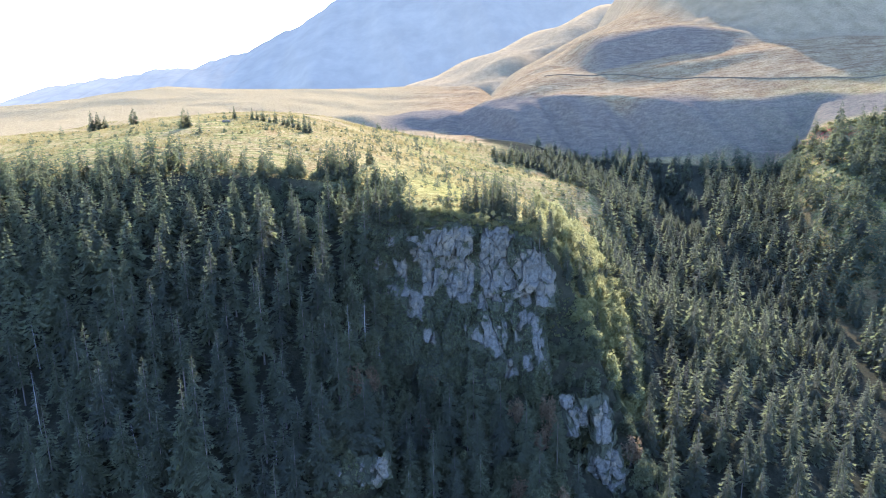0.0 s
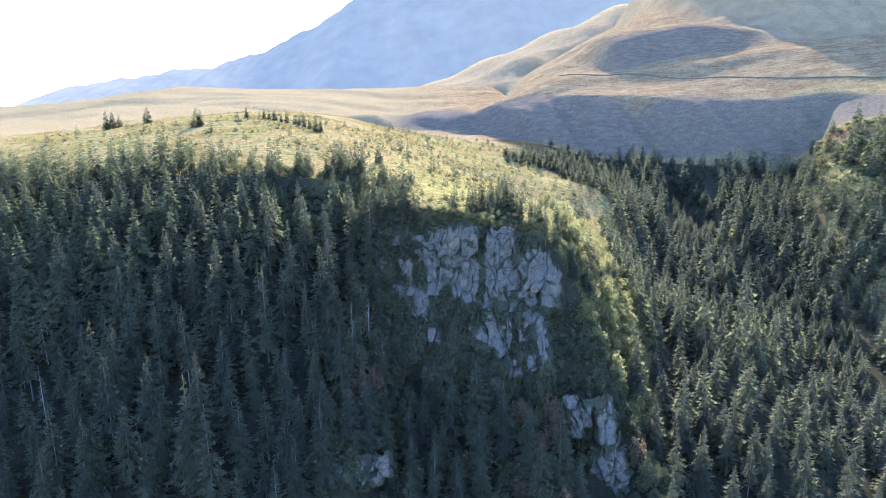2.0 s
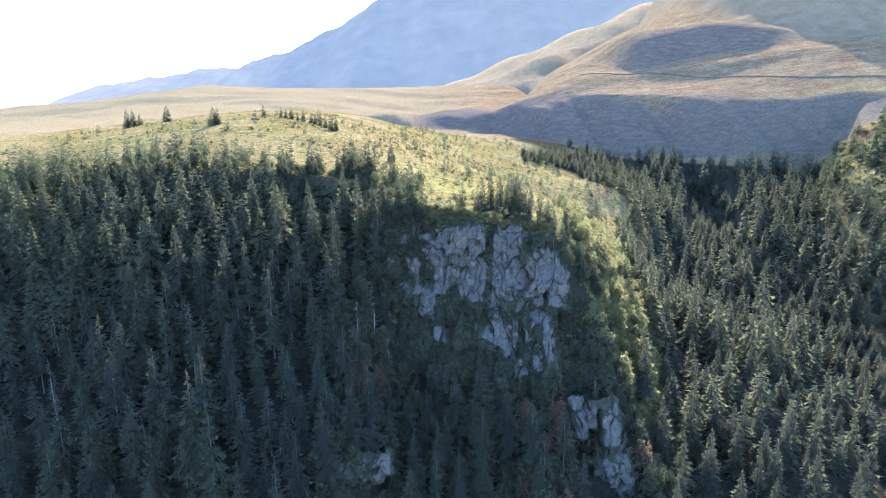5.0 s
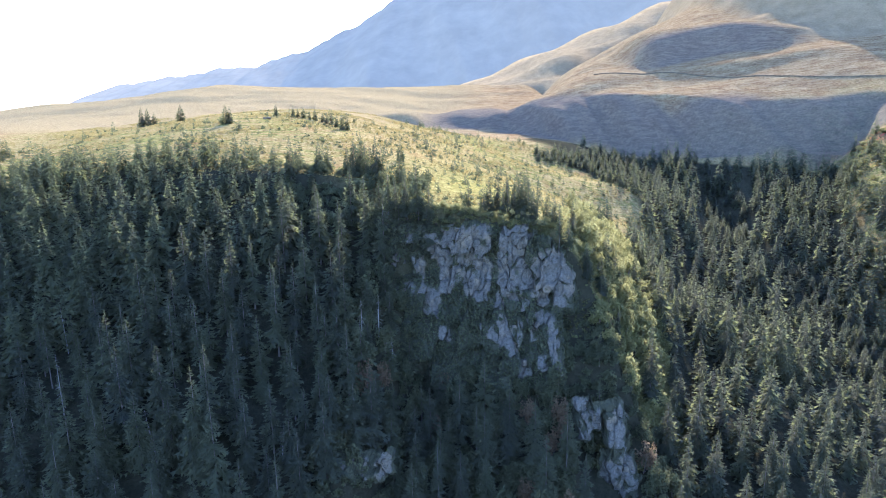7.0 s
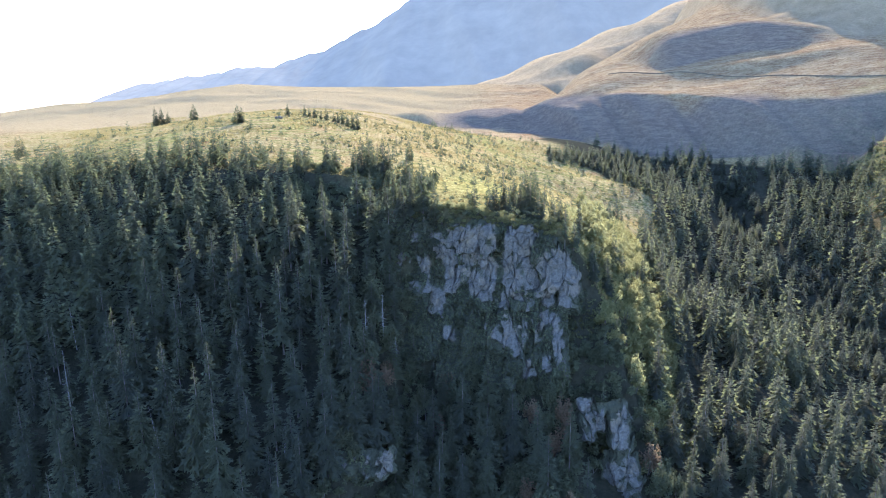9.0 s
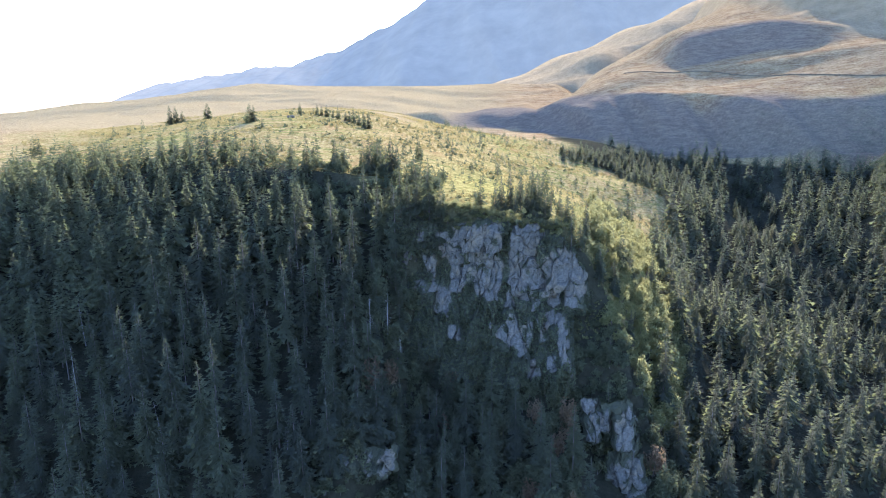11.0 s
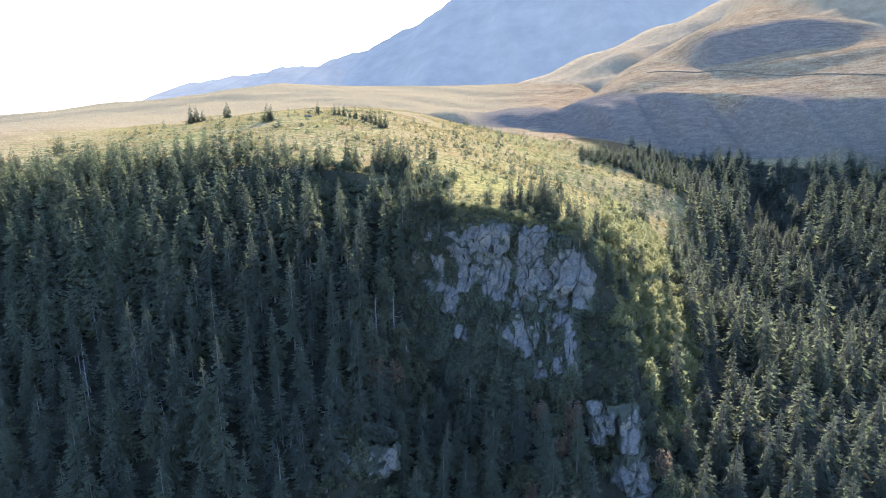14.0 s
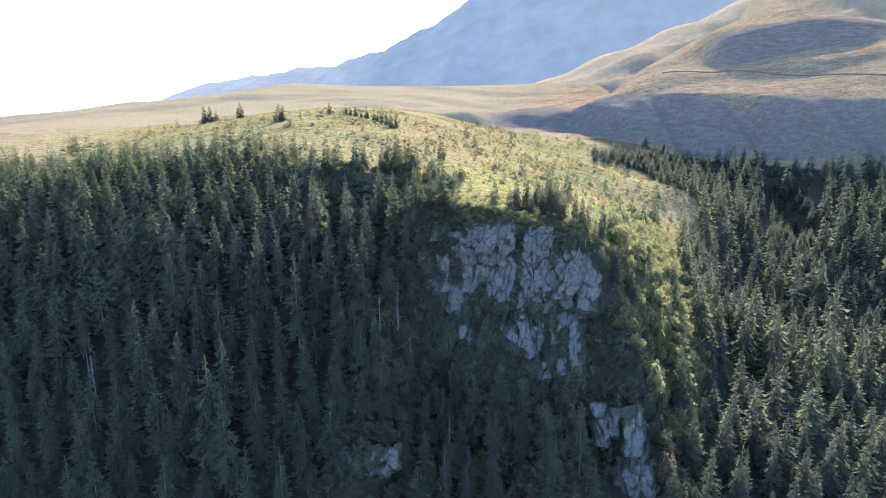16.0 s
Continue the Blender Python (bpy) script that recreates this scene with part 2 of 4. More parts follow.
def land(x, y):
    """Height of the ground sheet, metres."""
    x, y = np.asarray(x, float), np.asarray(y, float)
    low = 8.5 + 5 * np.sin(x * 0.06 + 1) + 2 * np.sin(x * 0.14)
    centre = 62 - 3 * ss(300, 400, y) - 7 * ss(400, 600, y) + low * ss(634, 670, y + 9 * np.sin(x * 0.045) + 5 * np.sin(x * 0.12 + 2)) + (13 - low) * ss(600, 780, y) + 22 * ss(680, 980, y)
    left = 69 + 20 * ss(450, 900, y) - 0.08 * np.maximum(0, -x - 350) + 5 * np.exp(-((x + 360) / 70) ** 2 - ((y - 880) / 60) ** 2)
    k = ss(-220, -60, x)
    back = left * (1 - k) + centre * k
    k = ss(-290, -190, x) * ss(610, 500, y)
    top = back * (1 - k) + meadow_top(x, y) * k - 0.2 * np.maximum(0, y - 1000)
    # the wooded valley beside it
    floor = np.interp(y, [-400, 40, 130, 200, 300, 380, 480, 560, 640], [-75, -54, -25, -14, -9, 9, 30, 40, 52])
    floor = floor + 32 * ss(0, 48, x - 182 - np.where(y > 394, 0.4, 0.2) * (y - 394)) * ss(250, 380, y) + 0.25 * np.maximum(0, x - 250)
    floor = floor + 11 * ss(130, 90, x) * ss(305, 265, y) - 13 * np.exp(-((x - 147) / 13) ** 2) * ss(385, 420, y) * ss(505, 470, y)
    xe = np.interp(y, [100, 190, 210, 255, 300, 340, 380, 420, 450, 500, 600], [38, 41, 49, 65, 72, 82, 104, 102, 92, 76, 72])
    w = np.interp(y, [100, 190, 210, 255, 300, 340, 380, 450, 520], [24, 21, 22, 28, 25, 25, 24, 26, 34])
    f = 1 - ss(-1, 1, (x - xe) / w)
    base = floor + (top - floor) * f
    # hillside behind the valley: bank, bench and spur
    foot_y = foot(x)
    d = y - foot_y
    warp = 6 * np.sin(x * 0.045 + 2 * np.sin(y * 0.02)) + 4 * np.sin(x * 0.12 + 1 + 0.05 * y) + 2.5 * np.sin(x * 0.27 + 0.1 * y)
    hill = np.interp(foot_y, [440, 500, 540, 600], [48, 44, 37, 50]) + (18 + 24 * ss(-10, 110, x) - 7 * ss(140, 215, x)) * ss(0, 62, d + warp)
    hill = hill + (0.06 + 0.13 * ss(-20, 150, x)) * np.maximum(0, d - 50) + 7 * ss(140, 215, x) * ss(80, 180, d)
    spur = ss(125, 170, x) * (1 - ss(235, 350, x))
    hill = hill + 21 * ss(712, 768, y + 6 * np.sin(x * 0.05)) * (1 - ss(780, 960, y)) * spur
    hill = hill + 0.33 * np.clip(y + 0.4 * x - 900, 0, 330) * ss(300, 400, x)
    off = -0.85 * (x - 136) + 0.53 * (y - 826) + 14 * np.sin(y * 0.012 + x * 0.01)
    hill = hill - 0.42 * (np.sqrt(off * off + 900) + off) * 0.5 * ss(640, 760, y)
    along = np.interp(y, [1100, 1300, 1500, 1750, 1900, 2150, 2450], [-50, -39, 102, 199, 323, 459, 603])
    ridge = np.interp(y, [1100, 1300, 1500, 1750, 1900, 2150, 2450], [-20, 32, 93, 156, 191, 263, 335])
    ridge = ridge - 0.38 * np.sqrt((x - along) ** 2 + 1600) + 15 + 6 * np.sin((x - along) * 0.03 + y * 0.02) + 5 * np.sin(y * 0.035) - 200 * ss(2400, 2700, y) - 150 * ss(1200, 1100, y)
    hill = np.where(d > 0, hill, -500)
    base = np.where(d > -5, np.maximum(base, hill), base)
    # the steep front of the plateau
    slope = np.interp(y, [-400, 40, 100, 127, 137, 147, 157, 176, 190, 205, 225, 250], [-75, -50, -10, 11, 20, 26, 28, 41, 48, 56, 64, 400])
    crag = np.interp(y, [-400, 40, 100, 136, 154, 173, 177, 181, 186, 190.5, 193, 203], [-75, -50, -28, -1, 8, 20, 25, 29, 33, 38, 62, 400])
    crag = crag - 9 * ss(24, 34, x) * ss(176, 168, y)
    k = ss(-26, -10, x)
    front = slope * (1 - k) + crag * k
    z = smin(base, front, 5 - 3 * ss(-20, -8, x))
    z = np.maximum(z, -75 + 0.12 * np.maximum(0, -y))
    away = ss(1200, 3200, np.hypot(x, y))
    z = z * (1 - away) + (-120) * away
    z = np.where(y > 1100, np.maximum(z, ridge), z)
    amp = 1 - 0.6 * ss(150, 250, y) * (1 - ss(420, 600, y))
    rough = ss(560, 660, y) * ss(2200, 1500, y)
    z = z + rough * (1.0 * ripple(x * 0.5, y * 1.5, 0.02, 0.12) + 0.35 * np.sin(x * 0.021 + 2 * np.sin(y * 0.013)) * np.sin(y * 0.045 + 0.01 * x))
    return z + amp * ripple(x, y, 0.02, 0.06) + 0.5 * ripple(x, y, 0.06, 0.3)


def mesh_from(name, verts, faces, mat, smooth=False, tint=None):
    me = bpy.data.meshes.new(name)
    verts, faces = np.asarray(verts, np.float32), np.asarray(faces, np.int32)
    k = faces.shape[1]
    me.vertices.add(len(verts))
    me.vertices.foreach_set("co", verts.ravel())
    me.loops.add(faces.size)
    me.loops.foreach_set("vertex_index", faces.ravel())
    me.polygons.add(len(faces))
    me.polygons.foreach_set("loop_start", np.arange(len(faces), dtype=np.int32) * k)
    me.polygons.foreach_set("use_smooth", np.full(len(faces), smooth))
    if tint is not None:
        a = me.attributes.new("tint", "FLOAT", "POINT")
        a.data.foreach_set("value", np.asarray(tint, np.float32))
    me.materials.append(mat)
    me.update(calc_edges=True)
    return me


def part(name, mesh, parent, label=""):
    ob = new(name, mesh)
    ob.parent = parent
    return tagged(ob, label)


def steps(edges):
    out = []
    for a, b, s0, s1 in edges:
        n = max(2, int(2 * (b - a) / (s0 + s1)))
        r = np.linspace(0, 1, n, endpoint=False)
        q = s1 / s0
        g = (q ** r - 1) / (q - 1) if abs(q - 1) > 1e-3 else r
        out.append(a + (b - a) * g)
    return np.concatenate(out + [[edges[-1][1]]])


def build_ground():
    xs = steps([(-4800, -600, 160, 16), (-600, -170, 9, 3), (-170, 240, 2, 2), (240, 700, 4, 10), (700, 4800, 16, 160)])
    ys = steps([(-2500, 60, 160, 6), (60, 300, 2, 2), (300, 720, 3.4, 4.2), (720, 1300, 4.5, 14), (1300, 4900, 20, 160)])
    X, Y = np.meshgrid(xs, ys)
    Z = land(X, Y)
    nx, ny = len(xs), len(ys)
    i = np.arange(nx * ny).reshape(ny, nx)
    q = np.stack([i[:-1, :-1], i[:-1, 1:], i[1:, 1:], i[1:, :-1]], -1).reshape(-1, 4)
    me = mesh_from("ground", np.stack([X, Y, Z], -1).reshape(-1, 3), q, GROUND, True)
    wob = 8 * np.sin(X * 0.06 + np.sin(Y * 0.05)) + 6 * np.sin(Y * 0.09 + X * 0.03)
    zones = {
        "near_meadow": ss(np.where(X > -60, 600, 480), np.where(X > -60, 500, 380), Y + wob) * ss(-330, -230, X + wob + (Y - 350) * 0.3) * 1.0,
        # bank and bowl: bluish shade put into the ground colour
        "heath_shade": ss(-5, 8, Y - foot(X) + wob * 0.3) * ss(80, 55, Y - foot(X) + wob) * ss(-90, -40, X) + 0.9 * ss(708, 722, Y + 6 * np.sin(X * 0.05) + 0.3 * wob) * ss(790, 765, Y + 6 * np.sin(X * 0.05) + 0.3 * wob) * ss(125, 170, X) * (1 - ss(250, 340, X)),
        "red_heath": np.exp(-((X - 257) / 15) ** 2 - ((Y - 473 + 1.2 * (X - 255)) / 14) ** 2) * (0.75 + 0.25 * np.sin(Y * 0.8)),
        "lush": 0.75 * np.exp(-((X - 8 + 0.2 * wob) / 38) ** 2 - ((Y - 245) / 62) ** 2),
        "pale_grass": ss(400, 470, Y + wob) * ss(20, -90, X + 0.5 * wob),
        # far ridge and upper slope, where haze goes into the colour
        "far_haze": np.maximum(ss(1050, 1500, Y), ss(850, 890, Y + 0.4 * X + wob) * ss(290, 340, X + wob)),
        "stony": ss(-30, -18, X) * ss(26, 20, X) * ss(170, 176, Y + wob * 0.5) * ss(195, 192, Y),
        "forest": np.maximum(ss(248, 230, Y + wob * 0.6 + 16 * ss(-60, -20, X)) * (1 - ss(-28, -8, X) * ss(192, 197, Y)), ss(9, 20, X - shoulder(Y) + 0.4 * wob) * ss(-4, -14, Y - foot(X)) * (1 - ss(8, 40, X - 182 - 0.35 * (Y - 394)) * ss(250, 340, Y))),
    }
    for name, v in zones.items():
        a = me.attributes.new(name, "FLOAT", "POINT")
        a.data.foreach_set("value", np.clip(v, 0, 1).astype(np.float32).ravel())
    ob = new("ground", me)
    tagged(ob, "hilly ground with dry golden grass, green meadow and forest litter", "ground", kind="structure")


build_ground()


def build_track():
    """A cart track cut into the bench of the far hillside: a dark worn strip with a raised outer edge."""
    xs = np.linspace(100, 430, 230)
    ys = np.interp(xs, [60, 119, 169, 218, 260, 303, 336, 430], [728, 700, 679, 642, 606, 580, 565, 520])
    ys = np.convolve(np.pad(ys, 12, mode="edge"), np.ones(25) / 25, mode="valid") + 1.2 * np.sin(xs * 0.09)
    V = np.concatenate([np.stack([xs, ys + d, land(xs, ys) + h], 1) for d, h in ((-1.1, -0.4), (-0.8, 0.2), (0.8, 0.3), (1.1, 0.75), (1.8, -0.3))])
    n = len(xs)
    k = np.arange(n - 1)
    F = np.concatenate([np.stack([j * n + k, j * n + k + 1, (j + 1) * n + k + 1, (j + 1) * n + k], 1) for j in range(4)])
    m, nd, l, b = material("track_earth", 1.0, 0.0)
    l.new(ramp(nd, l, noise_tex(nd, l, 0.5, 6, 0.7), [(0.35, (0.07, 0.058, 0.042)), (0.65, (0.17, 0.135, 0.09))]), b.inputs["Base Color"])
    tagged(new("track", mesh_from("track", V, F, m)), "narrow dark earth track across the dry hillside", "track", kind="structure")


build_track()


def build_mountain():
    """The far massif: crest from its outline's bearings, ribs and gullies running down towards the valley."""
    us = np.linspace(-1.1, 0.95, 500)
    vs = np.linspace(-0.25, 1.0, 80)
    U, V = np.meshgrid(us, vs)
    crest = np.interp(U, [-1.1, -0.8, -0.72, -0.66, -0.62, -0.54, -0.48, -0.44, -0.38, -0.34, -0.26, -0.2, -0.147, 0.0, 0.2, 0.5, 0.95],
                      [-0.046, -0.047, -0.052, -0.045, -0.029, 0.0003, 0.0055, 0.0117, 0.019, 0.0213, 0.0448, 0.072, 0.102, 0.165, 0.22, 0.25, 0.20])
    D = 4650.0
    crest = crest + 0.0016 * np.sin(U * 75) + 0.001 * np.sin(U * 170 + 1) + 0.0006 * np.sin(U * 410 + 2)
    rib = 0.45 * (0.5 - np.abs(np.sin(U * 21 + 2.2 * V + 1.2 * np.sin(U * 8 + V)))) + np.sin(U * 26 + 1.5 * np.sin(U * 9)) * 0.25 + np.sin(U * 61 + 2 + V * 3) * 0.12 + np.sin(U * 140 - V * 9) * 0.05 + np.sin(U * 310 + V * 22) * 0.025
    drop = np.abs(1 - V)
    y = D - (1 - V) * 1500 - rib * 190 * drop * (V < 1)
    z = 100 + crest * D + (V - 1) * (crest * D + 330) * (0.8 + 0.2 * np.abs(1 - V)) + rib * 30 * np.minimum(1, drop * 4)
    x = U * D
    nx, ny = len(us), len(vs)
    i = np.arange(nx * ny).reshape(ny, nx)
    q = np.stack([i[:-1, :-1], i[:-1, 1:], i[1:, 1:], i[1:, :-1]], -1).reshape(-1, 4)
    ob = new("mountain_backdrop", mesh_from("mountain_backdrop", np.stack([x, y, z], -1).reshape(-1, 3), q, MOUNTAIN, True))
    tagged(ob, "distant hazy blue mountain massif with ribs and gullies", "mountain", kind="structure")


build_mountain()


# ---- spruces ----
def spruce_mesh(seed, height, radius, gap, arms, twigs, bare=0.06, ragged=0.3, fine=1.0):
    """Crown of a spruce: many drooping branches round the stem, each a fringe of narrow twigs on both sides."""
    r = np.random.default_rng(seed)
    zs = []
    z = bare * height
    while z < height * 0.975:
        zs += [z + r.uniform(-0.5, 0.5) * gap for _ in range(max(3, int(arms * (1.05 - 0.45 * z / height))))]
        z += gap * (1.0 - 0.35 * z / height)
    zs = np.clip(np.array(zs), bare * height, height * 0.985)
    n = len(zs)
    a = r.uniform(0, 2 * np.pi, n)
    t = zs / height
    lobe = 1 + 0.14 * np.sin(2 * a + r.uniform(0, 6)) + 0.14 * np.sin(zs * 1.7 + a + r.uniform(0, 6)) + 0.10 * np.sin(zs * 3.9 + 2 * a)
    prof = np.minimum(1, ((1 - t) / 0.80) ** 0.95) * np.minimum(1, 0.62 + 1.7 * t)
    length = radius * prof * lobe * r.uniform(1 - ragged, 1 + ragged, n) + 0.10
    rise = np.radians(-20 + 52 * t ** 1.7 + r.uniform(-9, 9, n))
    out = np.stack([np.cos(a), np.sin(a), np.zeros(n)], 1)
    side = np.stack([-np.sin(a), np.cos(a), np.zeros(n)], 1)
    up = np.array([0, 0, 1.0])
    root = np.stack([np.zeros(n), np.zeros(n), zs], 1)

    def at(s):
        return root + out * (length * s)[:, None] + up * (length * (np.tan(rise) * s - 0.34 * s * s + 0.20 * s ** 3))[:, None]

    V = []
    w = np.maximum(0.05, length * 0.065)[:, None]
    half = at(np.full(n, 0.45))
    V.append(np.stack([root, half - side * w, at(np.full(n, 1.06))], 1))
    V.append(np.stack([root, at(np.full(n, 1.06)), half + side * w], 1))
    for s in np.linspace(0.30, 0.92, twigs):
        for sg in (-1, 1):
            reach = length * (0.46 - 0.30 * s) * r.uniform(0.65, 1.35, n)
            thick = 0.13 * fine
            tip = at(np.full(n, s)) + side * (sg * reach)[:, None] + out * (reach * 0.8)[:, None] - up * (reach * r.uniform(0.0, 0.8, n))[:, None]
            V.append(np.stack([at(np.full(n, s - thick)), at(np.full(n, s + thick * 0.6)), tip], 1))
    hang = at(np.full(n, 0.68)) - up * (length * r.uniform(0.14, 0.34, n))[:, None] + out * (length * 0.06)[:, None]
    V.append(np.stack([at(np.full(n, 0.42)), at(np.full(n, 0.95)), hang], 1))
    T = np.concatenate(V)
    ld = [[[-0.08, 0, height * 0.94], [0.08, 0, height * 0.94], [0, 0, height]], [[0, -0.08, height * 0.94], [0, 0.08, height * 0.94], [0, 0, height]]]
    return np.concatenate([T, np.array(ld)]).reshape(-1, 3)


def trunk_mesh(height, r0, sides=6):
    hs = np.array([-1.0, 0.0, 0.04, 0.4, 0.98]) * height
    hs[0] = -1.2
    rs = np.array([1.5, 1.25, 1.0, 0.62, 0.06]) * r0
    a = np.arange(sides) * 2 * np.pi / sides
    v = np.concatenate([np.stack([np.cos(a) * q, np.sin(a) * q, np.full(sides, h)], 1) for h, q in zip(hs, rs)])
    f = []
    for k in range(len(hs) - 1):
        for s in range(sides):
            f.append((k * sides + s, k * sides + (s + 1) % sides, (k + 1) * sides + (s + 1) % sides, (k + 1) * sides + s))
    return v, np.array(f)


def tri_faces(v):
    return np.arange(len(v)).reshape(-1, 3)


NEAR_TREES, FAR_SHAPES = [], []
for s_ in range(9):
    h_, r_ = 20.0, (3.3, 3.8, 2.9, 3.5, 4.1, 3.1, 2.5, 3.0, 3.6)[s_]
    crown = spruce_mesh(100 + s_, h_, r_, 0.45, 6.5, 3, bare=(0.06, 0.1, 0.2, 0.05, 0.08, 0.16, 0.34, 0.1, 0.04)[s_])
    cm = mesh_from("crown", crown, tri_faces(crown), NEEDLE, tint=np.full(len(crown), 0.15 + 0.09 * s_))
    tv, tf = trunk_mesh(h_, 0.22)
    NEAR_TREES.append((cm, mesh_from("trunk", tv, tf, BARK, True)))
    FAR_SHAPES.append((spruce_mesh(200 + s_, h_, r_ * 1.16, 0.66, 6, 2, fine=1.4), spruce_mesh(300 + s_, h_, r_ * 1.15, 0.9, 6, 2, fine=1.9)))


def scatter(rng, n, x0, x1, y0, y1, keep, near, gap):
    """Random places, at least gap apart."""
    cells = {}
    for x, y in near:
        cells.setdefault((int(x // gap), int(y // gap)), []).append((x, y))
    out = []
    for x, y in zip(rng.uniform(x0, x1, n), rng.uniform(y0, y1, n)):
        if not keep(x, y):
            continue
        cx, cy = int(x // gap), int(y // gap)
        if any((x - px) ** 2 + (y - py) ** 2 < gap * gap for i in (-1, 0, 1) for j in (-1, 0, 1) for px, py in cells.get((cx + i, cy + j), ())):
            continue
        cells.setdefault((cx, cy), []).append((x, y))
        out.append((x, y))
    return out


def tree(x, y, height, k, label, group, lean=0.0, wide=1.0):
    crown, trunk = NEAR_TREES[k]
    e = new("spruce_tree")
    s = height / 20.0
    e.matrix_world = Matrix.LocRotScale((x, y, float(land(x, y)) - 0.2), Euler((lean, lean * 0.5, (x * 7.3 + y * 3.1) % 6.28)), (wide * s ** 0.7, wide * s ** 0.7, s))
    part("crown", crown, e)
    part("trunk", trunk, e)
    tagged(e, label, "tree", group)
    return e


rng = np.random.default_rng(11)
# trees that stand out: x, y, height
SLOPE_A = [(-77.1, 241.8, 6), (-103.4, 238.3, 11.1), (-150.9, 236.3, 15.3), (-48.1, 234.9, 6.7), (-51.5, 232.9, 8.7), (-137.2, 231.2, 17.3), (-93.4, 231.1, 9.9), (-23.5, 228.1, 6.6), (-36.1, 226.6, 12.2), (-148.9, 226.1, 20.1), (-32.2, 224.6, 13.3), (-112.8, 222.9, 13.6), (-84.8, 213.4, 13), (-77.9, 206, 14.7), (-112.7, 204.6, 17.6), (-84.2, 204.3, 16.7), (-89.4, 200.9, 17.1), (-104.3, 200.8, 20), (-54.3, 200.5, 19.5), (-98.5, 199.5, 17), (-114.1, 199.4, 16), (-85.4, 199.1, 16), (-141.7, 198.2, 19.5), (-129.8, 197.3, 17.9), (-99.6, 195.2, 20.4), (-28.2, 194, 20.8), (-89.5, 191.6, 19.3), (-22.5, 189.6, 23.4), (-40.8, 189.5, 22.4), (-127.6, 186.2, 19.9), (-96.8, 181.9, 22.1), (-21.1, 181, 11)]
SLOPE_B = [(-115.6, 178.6, 23.1), (-75, 176.7, 22.8), (-102.6, 175.9, 22.3), (-102.7, 174, 22.9), (-24.6, 173.2, 11.1), (-103.1, 173.1, 20.5), (-121.9, 172.1, 19.7), (-33.3, 171.1, 23.3), (-110, 166.8, 20.2), (-36, 164.9, 18.8), (-102.9, 163.6, 22), (-45.9, 162.9, 24.5), (-28, 160.1, 11.1), (-78.4, 159.9, 21.2), (-32.7, 159.5, 18.2), (-112.6, 158, 21.5), (-71.1, 157.6, 21.5), (12.6, 154.6, 20.4), (26.3, 153.2, 19.3), (-53.8, 152.8, 18.4), (-100.5, 152, 16.7), (-46.5, 150.9, 12.9), (-82.2, 148.6, 22.7), (-77, 148, 21.4), (-93.5, 145.8, 11), (-55.2, 139.9, 23.4), (-65.4, 139.1, 23.5), (-74.4, 137.9, 24.5), (-69.1, 133.6, 19.2), (-55.2, 132.8, 27), (-75.9, 132.6, 17.4), (-32.1, 129.9, 17.8)]
SLOPE_C = [(-38.8, 129.4, 13.9), (-62.6, 128.4, 17.5), (-49.6, 128.3, 26.6)]
DALE_A = [(86.2, 520.5, 8.3), (114.8, 506.9, 15.3), (93, 504.9, 14), (124.1, 489.3, 15.9), (139.8, 483.6, 23.2), (131.4, 482.2, 21), (155.4, 477, 23.3), (184.7, 468.5, 17.4), (195.1, 439.9, 23.6), (165.3, 436.7, 15), (180.6, 419.2, 21.4), (169.2, 405.7, 17.9), (78.9, 372.1, 8.3), (108.8, 370.4, 11.8), (156.3, 370.2, 15.4), (162.2, 354.5, 20.6), (110.2, 346.7, 23.3), (80.3, 340.8, 12.7), (112.6, 335.5, 23.7), (129.5, 331.1, 18.5), (114.5, 328.1, 18.6), (85.6, 326.8, 20.7), (131.4, 324.9, 22.2), (131.7, 324.9, 19), (91.6, 320.9, 27), (162.7, 319, 23.7), (166.6, 314.4, 20.9), (133.5, 309.7, 21.1), (152.1, 301.2, 19.6), (160.1, 294.9, 20.7), (130.6, 286.7, 16.6), (94.7, 284, 26.4)]
DALE_B = [(133, 277, 17), (81, 270.1, 17.7), (140.3, 262.1, 18.5), (97.5, 242.6, 16.8), (129.8, 232.8, 10.3), (108.4, 231.7, 13.5), (55.8, 202.5, 20.6), (53.8, 192.3, 22.8), (68.3, 192.1, 20.9), (72.9, 187.9, 17.7), (80, 183.8, 18.3), (64.3, 179.3, 22.5), (36.6, 176.3, 10.3), (64.8, 164.4, 22.3), (57.9, 164.1, 20)]
FRINGE = [(-205.5, 287.6, 11.3), (-211.3, 298.2, 9.7), (-174.6, 266.3, 11), (-157.3, 265.8, 9.7), (-136.5, 237.4, 10.7), (-127.9, 238.6, 10.7), (-111.9, 225.2, 12.1), (-123.9, 259.7, 10.2), (-107, 240.1, 11), (-97.2, 256.6, 9.7), (-80.8, 227.8, 10.7), (-59.5, 225.6, 11), (-32.5, 239, 11.3), (-28, 225.4, 10.7), (-25, 242.9, 12.1), (-137.7, 221.7, 9.7), (-179.6, 258, 10.7), (-76.7, 225.1, 12.1), (-73.2, 222.4, 9.7)]
UPPER = [(-140.5, 206.1, 18.6), (-71.4, 207.9, 15), (-62.3, 203.8, 17.4), (-51.6, 199.8, 16.6), (-32.7, 202.1, 17.8), (-26.2, 195.9, 16.6), (-18.4, 191.8, 18.6), (-12.8, 191.9, 18.6), (-10.5, 191.9, 15), (-119.7, 198.7, 16.6), (-96.7, 203.2, 16.6), (-65.1, 199.8, 15), (-80.1, 196, 15), (-129.4, 206.2, 15)]
